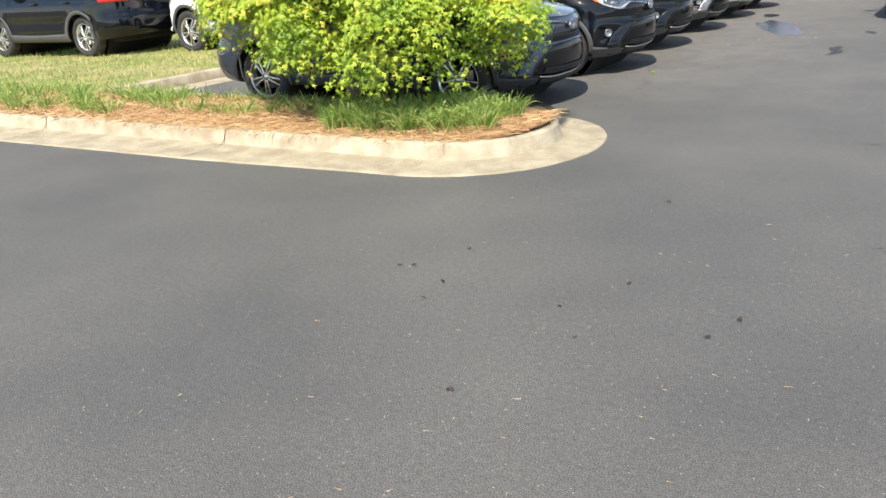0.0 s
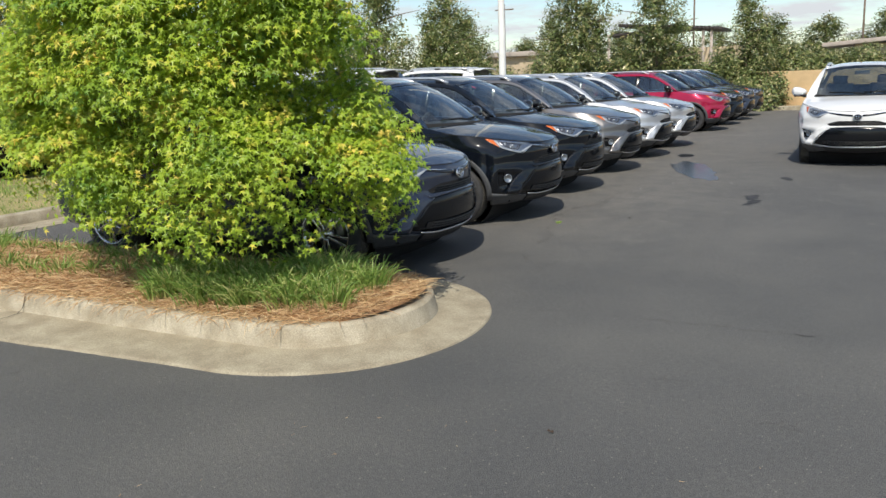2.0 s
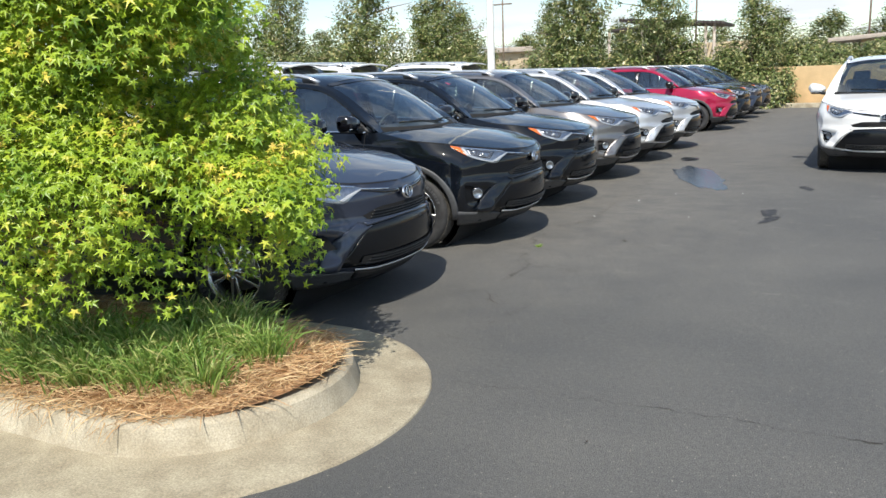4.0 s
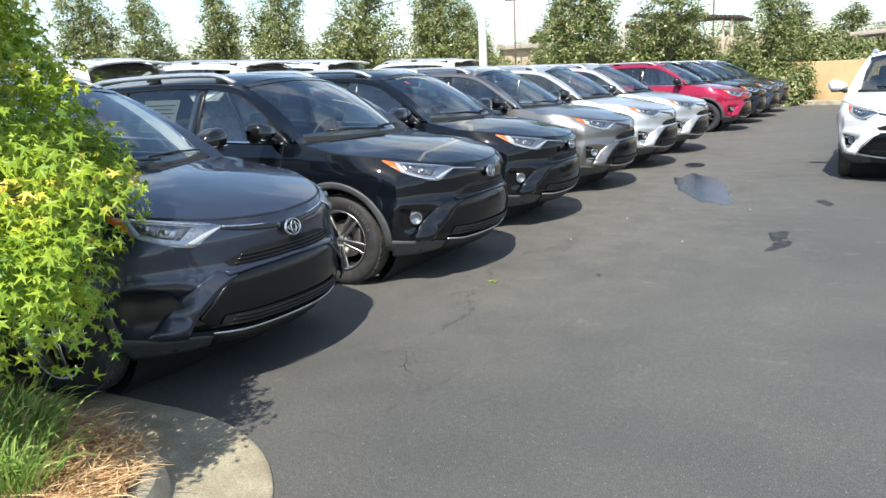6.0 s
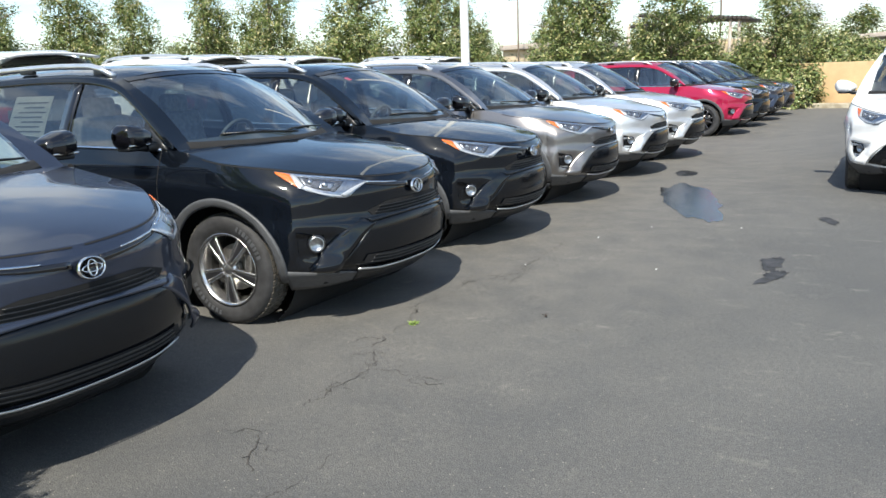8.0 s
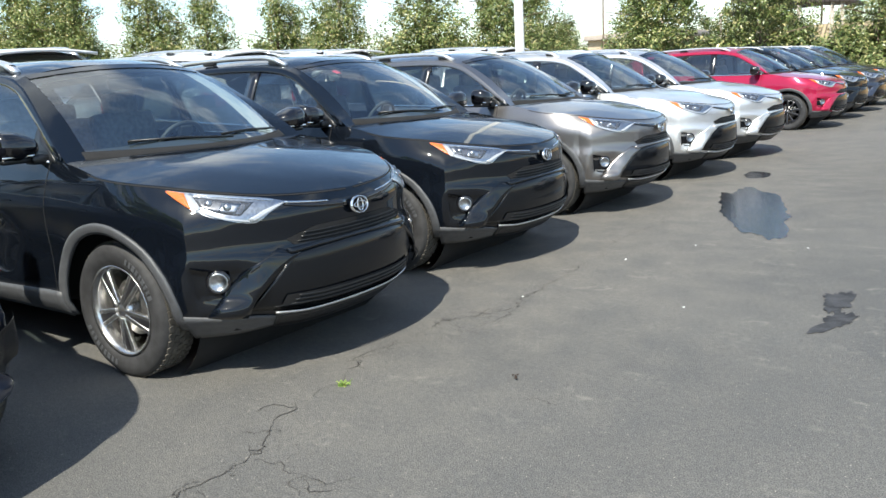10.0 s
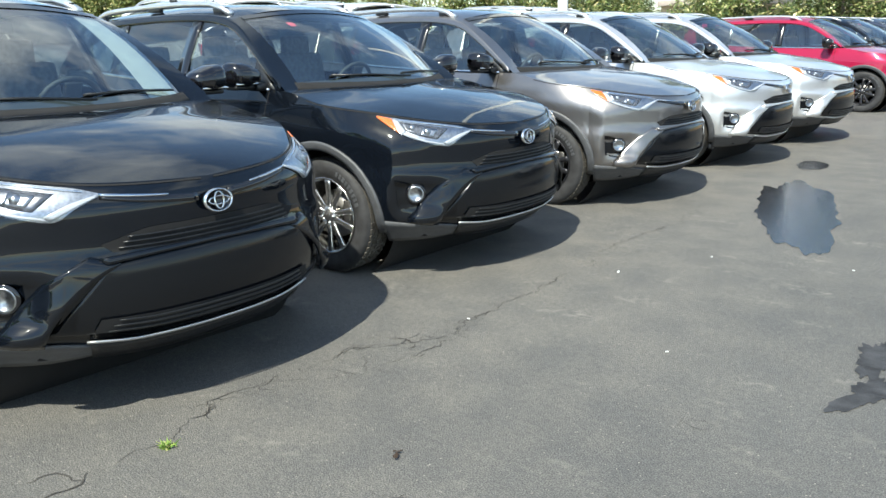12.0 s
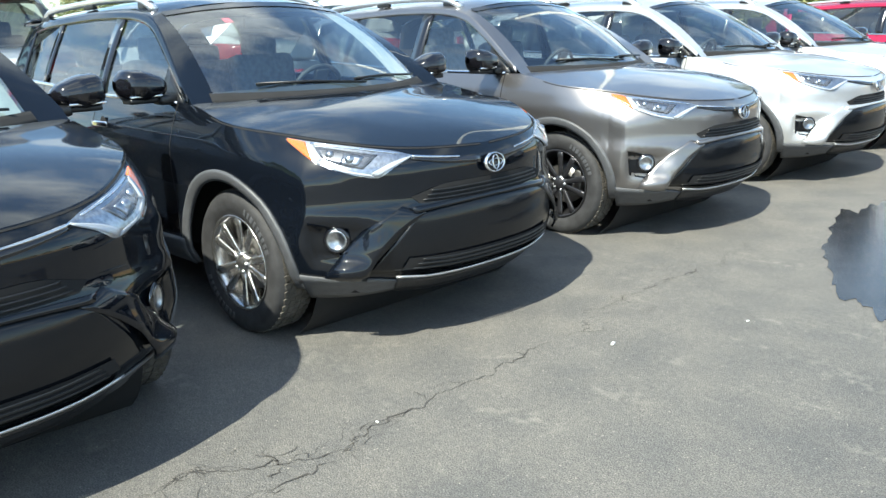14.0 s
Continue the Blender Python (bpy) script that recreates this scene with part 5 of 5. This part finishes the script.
def shrub(seed, h, w, leaves):
    g = np.random.default_rng(seed)
    t = thing("shrub", "rounded dark green evergreen shrub at the lot's edge", "shrub", group="shrubs along the edge")
    d = g.normal(size=(leaves // 30, 3))
    d /= np.linalg.norm(d, axis=1)[:, None]
    d[:, 2] = np.abs(d[:, 2])
    r = np.array([(0.7 + 0.3 * math.sqrt(g.random())) * (0.9 + 0.3 * noise.noise(Vector(q * 2.2) + Vector((seed, 0, 0)))) for q in d])
    c = d * r[:, None] * np.array((w, w, h))
    P = (c[:, None, :] + g.normal(0, 0.10, (len(c), 30, 3))).reshape(-1, 3)
    N = np.repeat(d, 30, 0) + np.array((0, 0, 0.5)) + g.normal(0, 0.5, (len(P), 3))
    part("crown", leaf_cloud("crown", P, N, g.uniform(0.08, 0.14, len(P)), OVAL, M["magnolia"], 0.0, 0.2), M["magnolia"], t)
    for k in range(5):
        part("stem", tube([(0, 0, 0), (0.3 * w * math.cos(k * 1.3), 0.3 * w * math.sin(k * 1.3), h * 0.7)], 0.03, 5, r1=0.01), M["bark"], t)
    return t


sh = [shrub(21, 1.35, 1.0, 5400), shrub(22, 1.25, 1.1, 5400)]
places = [(-0.9, 26.3, 0.1, 1.25), (-3.2, 26.7, 0.1, 1.5), (-6.4, 26.6, 0.1, 1.6), (-9.6, 26.2, 0.1, 1.6), (-11.8, 26.0, 0.1, 1.5), (-2.2, 27.8, 0.6, 1.5), (-4.6, 28.4, 0.6, 1.5), (-7.4, 28.2, 0.5, 1.5), (-13.0, 26.8, 0.1, 1.4), (-16.0, 26.4, 0.1, 1.4),
          (0.2, 28.4, 1.35, 1.0), (1.5, 28.6, 1.4, 0.8), (2.9, 28.6, 1.4, 0.85), (4.3, 28.8, 1.4, 0.8), (6.0, 29.0, 1.4, 0.9), (8.0, 29.2, 1.4, 0.9), (10.2, 29.2, 1.4, 0.9), (-19.0, 26.2, 0.1, 1.5), (-22.5, 25.8, 0.1, 1.5), (-26.5, 25.4, 0.1, 1.5), (-30, 25.2, 0.1, 1.6), (-34, 25, 0.1, 1.6), (-38, 24.5, 0.1, 1.7), (-42, 24, 0.1, 1.8)]
for k, (x, y, z, s) in enumerate(places):
    m = pose(x, y, z, 0, 0, 50 * k) @ Matrix.Diagonal((s, s, s, 1))
    t = sh[k] if k < 2 else copy_thing(sh[k % 2], pose(0, 0, 0))
    t.matrix_basis = m
# bank behind the wall and mulch strip before it
tagged(part("bank", grid(lambda u, v: Vector((lerp(-60, 90, u), lerp(27.3, 64, v), 1.35 * smooth01(lerp(-60, 90, u), -9, 1.5) + 0.02)), 40, 2), M["lawn"], None, "grassy bank behind the retaining wall"), category="lawn", kind="structure")
tagged(part("mulch_strip", box(bmesh.new(), (38.0, 26.5, 0.05), (84, 1.05, 0.14), 0.03), M["soil"], None, "brown mulch strip along the wall"), category="soil", kind="structure")
tagged(part("kerb_end", box(bmesh.new(), (38.0, 25.9, 0.05), (84, 0.16, 0.24), 0.03), M["concrete"], None, "pale kerb at the end of the lot"), category="kerb", kind="structure")

# ---- distance ----
b = thing("tan_building", "low tan building beyond the trees", "building", pose(-28.5, 70, 0))
part("wall", box(bmesh.new(), (0, 4, 1.9), (7.5, 8, 3.8), 0.05), M["stucco"], b)
part("roof", box(bmesh.new(), (0.6, 4, 4.0), (9, 9, 0.5), 0.08), M["roof_far"], b)
part("chimney", box(bmesh.new(), (2.2, 3, 4.7), (0.7, 0.7, 1.4), 0.05), M["stucco"], b)
pg = thing("steel_canopy", "open steel lattice canopy on columns beyond the hedge", "canopy", pose(-14.2, 70, 0))
part("deck", box(bmesh.new(), (-1.7, 2, 5.4), (7.2, 6, 0.22), 0.03, Matrix.Rotation(-0.05, 4, "Y")), M["steel"], pg)
for k in range(26):
    x = -3.4 + k * 0.34
    part("rafter", box(bmesh.new(), (x, 0, 5.95 - 0.028 * k), (0.10, 8, 0.28), 0.01, Matrix.Rotation(0.25, 4, "Y")), M["steel"], pg)
part("beam", box(bmesh.new(), (1.0, -3.6, 5.55), (9.0, 0.2, 0.18), 0.02, Matrix.Rotation(0.08, 4, "Y")), M["steel"], pg)
for x in (-4.5, -1.5, 1.5, 3.9, 4.6):
    part("column", tube([(x, -3.4, 0), (x, -3.4, 5.2)], 0.13, 8), M["roof_far"], pg)
part("lower_wall", box(bmesh.new(), (2.5, 4, 1.9), (10, 5, 3.8), 0.05), M["stucco"], pg)
b = thing("long_roof_building", "long low building with a pale roof edge", "building", pose(6, 70, 0))
part("roof", box(bmesh.new(), (3, 4, 4.0), (20, 9, 0.35), 0.05, Matrix.Rotation(-0.06, 4, "Y")), M["roof_far"], b)
part("wall", box(bmesh.new(), (4, 4, 1.7), (17, 7, 3.4), 0.05), M["stucco"], b)
part("roof_box", box(bmesh.new(), (1.2, 2, 4.5), (3.2, 2, 0.7), 0.05), M["stucco"], b)
for x, h in ((-28.8, 8.6), (-16.2, 13), (-12.9, 13), (2.0, 12)):
    up = thing("utility_pole", "weathered wooden utility pole with crossarm", "utility pole", pose(x, 66 if x < -20 else 76, 0))
    part("pole", tube([(0, 0, 0), (0, 0, h)], 0.10, 8, r1=0.07), M["wood_pole"], up)
    part("crossarm", box(bmesh.new(), (0, 0, h - 0.5), (1.9, 0.1, 0.12), 0.02), M["wood_pole"], up)
for z0, z1 in ((11.4, 8.0), (10.9, 7.7)):
    pts = [(lerp(-50, -12.9, k / 20), lerp(60, 76, k / 20), lerp(z0 + 3, z1 + 3.6, k / 20) - 0.8 * math.sin(math.pi * k / 20)) for k in range(21)]
    tagged(part("overhead_wire", tube(pts, 0.022, 4), M["dark"], None, "thin dark overhead wire"), category="wire", group="overhead wires")
# far belt of trees to the horizon
far = []
for k in range(60):
    x = -170 + 6.0 * k
    t = copy_thing(kinds[k % 3], pose(0, 0, 0))
    s = 1.15 + 0.4 * ((k * 37) % 10) / 10
    t.matrix_basis = pose(x, 96 + 8 * math.sin(k * 1.7), -0.5, 0, 0, 61 * k) @ Matrix.Diagonal((s * 1.7, s * 1.7, s, 1))
    tagged(t, "hazy dark green tree in the distance", "tree", "distant trees")

# ---- marks on the ground ----
def blot(name, cx, cy, rx, ry, rot, label, seed, rough=0.22, z=0.004, material="wet"):
    bm = bmesh.new()
    n = 150
    ring = []
    for k in range(n):
        a = 2 * math.pi * k / n
        r = 1 + rough * noise.noise(Vector((math.cos(a) * 1.6, math.sin(a) * 1.6, seed))) * 1.5 + rough * 0.7 * noise.noise(Vector((math.cos(a) * 6, math.sin(a) * 6, seed))) + 0.05 * noise.noise(Vector((math.cos(a) * 19, math.sin(a) * 19, seed)))
        p = Matrix.Rotation(rot, 2) @ Vector((rx * r * math.cos(a), ry * r * math.sin(a)))
        ring.append(bm.verts.new((cx + p.x, cy + p.y, z)))
    bm.faces.new(ring)
    return tagged(part(name, bm, M[material], None, label, smooth=False), category="stain", group="wet stains", kind="structure")


blot("wet_stain", 0.63, 5.08, 0.32, 1.32, 0.325, "large dark wet stain on the asphalt", 3.1, 0.22)
blot("wet_stain", 0.04, 7.45, 0.16, 0.30, 0.2, "small faint damp patch on the asphalt", 8.3)
blot("wet_stain", 2.03, 1.58, 0.085, 0.20, -0.2, "dark ragged damp stain on the asphalt", 5.7, 0.45, material="damp")
blot("wet_stain", 1.96, 2.02, 0.075, 0.24, 0.1, "dark ragged damp stain on the asphalt", 6.7, 0.45, 0.005, material="damp")
blot("wet_stain", 2.2, 4.05, 0.07, 0.20, 0.35, "small dark damp spot on the asphalt", 9.7, 0.4, material="damp")


def crack(pts, width, seed, rough=0.05, branch=0):
    """A broken jagged line of dark ribbons that wanders, thins out and throws short side cracks."""
    g = random.Random(seed)
    line, drift = [], Vector((0, 0, 0))
    for (x0, y0), (x1, y1) in zip(pts, pts[1:]):
        n = max(3, int(math.hypot(x1 - x0, y1 - y0) / 0.022))
        for k in range(n):
            u = k / n
            drift = drift * 0.86 + Vector((g.gauss(0, rough * 0.34), g.gauss(0, rough * 0.34), 0))
            line.append(Vector((lerp(x0, x1, u), lerp(y0, y1, u), 0.0035)) + drift)
    bm = bmesh.new()
    prev = None
    for i, p in enumerate(line):
        d = line[min(i + 1, len(line) - 1)] - line[max(0, i - 1)]
        w = 0.55 + 1.1 * noise.noise(Vector((i * 0.16, seed * 3.7, 0)))
        if w < 0.12:
            prev = None
            continue
        side = Vector((-d.y, d.x, 0)).normalized() * width * 0.42 * w * g.uniform(0.5, 1.4) * (0.3 + 0.7 * math.sin(math.pi * (i + 0.5) / len(line)) ** 0.5)
        cur = bm.verts.new(p - side), bm.verts.new(p + side)
        if prev:
            bm.faces.new((prev[0], prev[1], cur[1], cur[0]))
        prev = cur
    if bm.faces:
        tagged(part("asphalt_crack", bm, M["crack"], None, "thin jagged crack in the asphalt", smooth=False), category="crack", group="asphalt cracks", kind="structure")
    for k in range(branch):
        p = line[g.randrange(2, len(line) - 2)]
        a = g.uniform(0, 6.28)
        l = g.uniform(0.06, 0.20)
        crack([(p.x, p.y), (p.x + l * 0.5 * math.cos(a), p.y + l * 0.5 * math.sin(a)), (p.x + l * math.cos(a + 0.6), p.y + l * math.sin(a + 0.6))], width * 0.75, seed * 31 + k, rough)


def web(cx, cy, rx, ry, n, seed):
    """A patch of small connected crack cells."""
    g = random.Random(seed)
    knots = [(cx + rx * g.uniform(-1, 1), cy + ry * g.uniform(-1, 1)) for _ in range(n)]
    for k, p in enumerate(knots):
        near = sorted(knots, key=lambda q: math.hypot(q[0] - p[0], q[1] - p[1]))[1:3]
        for m, q in enumerate(near):
            crack([p, q], 0.0035, seed * 100 + 2 * k + m, 0.03)


crack([(0.78, -2.9), (0.78, -2.76), (0.82, -2.47), (0.85, -2.06)], 0.005, 1, 0.03, 3)
crack([(0.59, -2.37), (0.47, -2.07), (0.31, -2.06)], 0.007, 2, 0.05, 5)
crack([(0.1, -0.3), (0.21, -0.71), (0.37, -1.16), (0.6, -1.2), (0.86, -1.22)], 0.009, 3, 0.04, 8)
crack([(0.37, -1.16), (0.39, -1.48), (0.40, -1.71)], 0.009, 4, 0.04, 6)
crack([(0.06, 0.2), (0.08, 0.29), (0.24, 0.34), (0.30, 0.8), (0.27, 1.1), (0.2, 1.39), (0.2, 1.69), (0.23, 1.89), (0.16, 2.23), (0.2, 2.55), (0.1, 2.73)], 0.008, 5, 0.03, 14)
crack([(0.04, 0.46), (0.06, 0.69), (0.3, 1.15)], 0.007, 6, 0.04, 9)
crack([(0.1, -0.3), (0.0, -0.05), (0.08, 0.29)], 0.007, 7, 0.05, 7)
crack([(0.1, 2.73), (0.02, 3.2), (0.1, 3.9), (0.0, 4.6)], 0.006, 8, 0.04, 8)
crack([(1.02, -3.86), (1.6, -3.82), (2.42, -3.80), (3.28, -3.81), (5.5, -3.86)], 0.008, 9, 0.03)
crack([(-1.32, -5.85), (-1.2, -6.3), (-1.3, -6.9)], 0.006, 10, 0.05)
web(0.16, 0.55, 0.16, 0.34, 12, 71)
web(0.22, 1.15, 0.14, 0.25, 9, 72)
web(0.42, -1.30, 0.14, 0.25, 7, 73)
web(0.12, 3.1, 0.15, 0.4, 8, 74)
for k, (x, y) in enumerate(((2.3, -4.9), (2.9, -5.3), (3.2, -6.2), (1.5, 0.9), (1.0, -0.2), (2.6, -6.9), (0.55, -3.2), (1.15, -2.6))):
    crack([(x, y), (x + 0.10, y + 0.04), (x + 0.22, y + 0.02)], 0.005, 40 + k, 0.04, 2)


def litter(x, y, size, seed, kind):
    g = random.Random(seed)
    bm = bmesh.new()
    a = g.uniform(0, 6.28)
    if kind == "dead_leaf":
        n = 10
        ring = [bm.verts.new((x + size * (math.cos(a) * math.cos(t) * 1.0 - math.sin(a) * math.sin(t) * 0.4) * g.uniform(0.6, 1.1), y + size * (math.sin(a) * math.cos(t) + math.cos(a) * math.sin(t) * 0.4) * g.uniform(0.6, 1.1), 0.004 + g.uniform(0, 0.016))) for t in [2 * math.pi * k / n for k in range(n)]]
        mid = bm.verts.new((x, y, 0.012))
        for i in range(n):
            bm.faces.new((ring[i], ring[(i + 1) % n], mid))
        ob = part("dead_leaf", bm, M["leaf_dry"], None, "curled dark dead leaf lying on the asphalt")
        tagged(ob, category="leaf", group="dead leaves")
    else:
        box(bm, (x, y, 0.005), (size, size * 0.35, 0.006), 0.001, Matrix.Rotation(a, 4, "Z"))
        tagged(part("paper_scrap", bm, M["paper"], None, "tiny pale scrap on the asphalt"), category="scrap", group="pale scraps")


for k, (x, y) in enumerate(((1.3, -6.97), (1.41, -7.43), (1.44, -7.65), (1.08, -7.33), (1.15, -7.30), (2.28, -7.12), (2.08, -7.49), (2.27, -7.76), (2.84, -7.32), (2.02, -8.36), (2.76, -7.54), (0.90, 0.02), (0.88, 0.05), (2.05, -5.75), (1.9, -4.3))):
    litter(x, y, (0.019 if k < 11 else 0.026) * (0.7 + 0.6 * ((k * 13) % 7) / 7), 300 + k, "dead_leaf")
for k, (x, y) in enumerate(((0.39, 2.53), (1.2, 1.5), (0.2, 1.3), (0.7, 3.2), (1.5, 3.4))):
    litter(x, y, 0.035 if k == 0 else 0.016, 500 + k, "scrap")
# pale straw bits blown over the asphalt
n = 170
x, y = rng.uniform(0.6, 4.2, n), rng.uniform(-9.6, -5.6, n)
a, l = rng.uniform(0, 2 * np.pi, n), rng.uniform(0.010, 0.04, n)
root = np.stack([x, y, np.full(n, 0.004)], 1)
tip = root + np.stack([l * np.cos(a), l * np.sin(a), np.full(n, 0.003)], 1)
tagged(part("straw_bits", ribbons("straw_bits", root, tip, rng.uniform(0.0008, 0.0018, n), M["straw"], 0.002, 1), M["straw"], None, "pale bits of straw scattered on the asphalt"), category="straw", kind="stuff")
tuft_w = part("weed", ribbons("weed", np.tile(np.array((0.2, -0.44, 0.0)), (40, 1)) + rng.normal(0, 0.012, (40, 3)) * np.array((1, 1, 0)), np.tile(np.array((0.2, -0.44, 0.025)), (40, 1)) + rng.normal(0, 0.02, (40, 3)) * np.array((1, 1, 0.3)), np.full(40, 0.004), M["grass"], 0.0, 2), M["grass"], None, "small green weed growing from a crack")
tagged(tuft_w, category="weed")
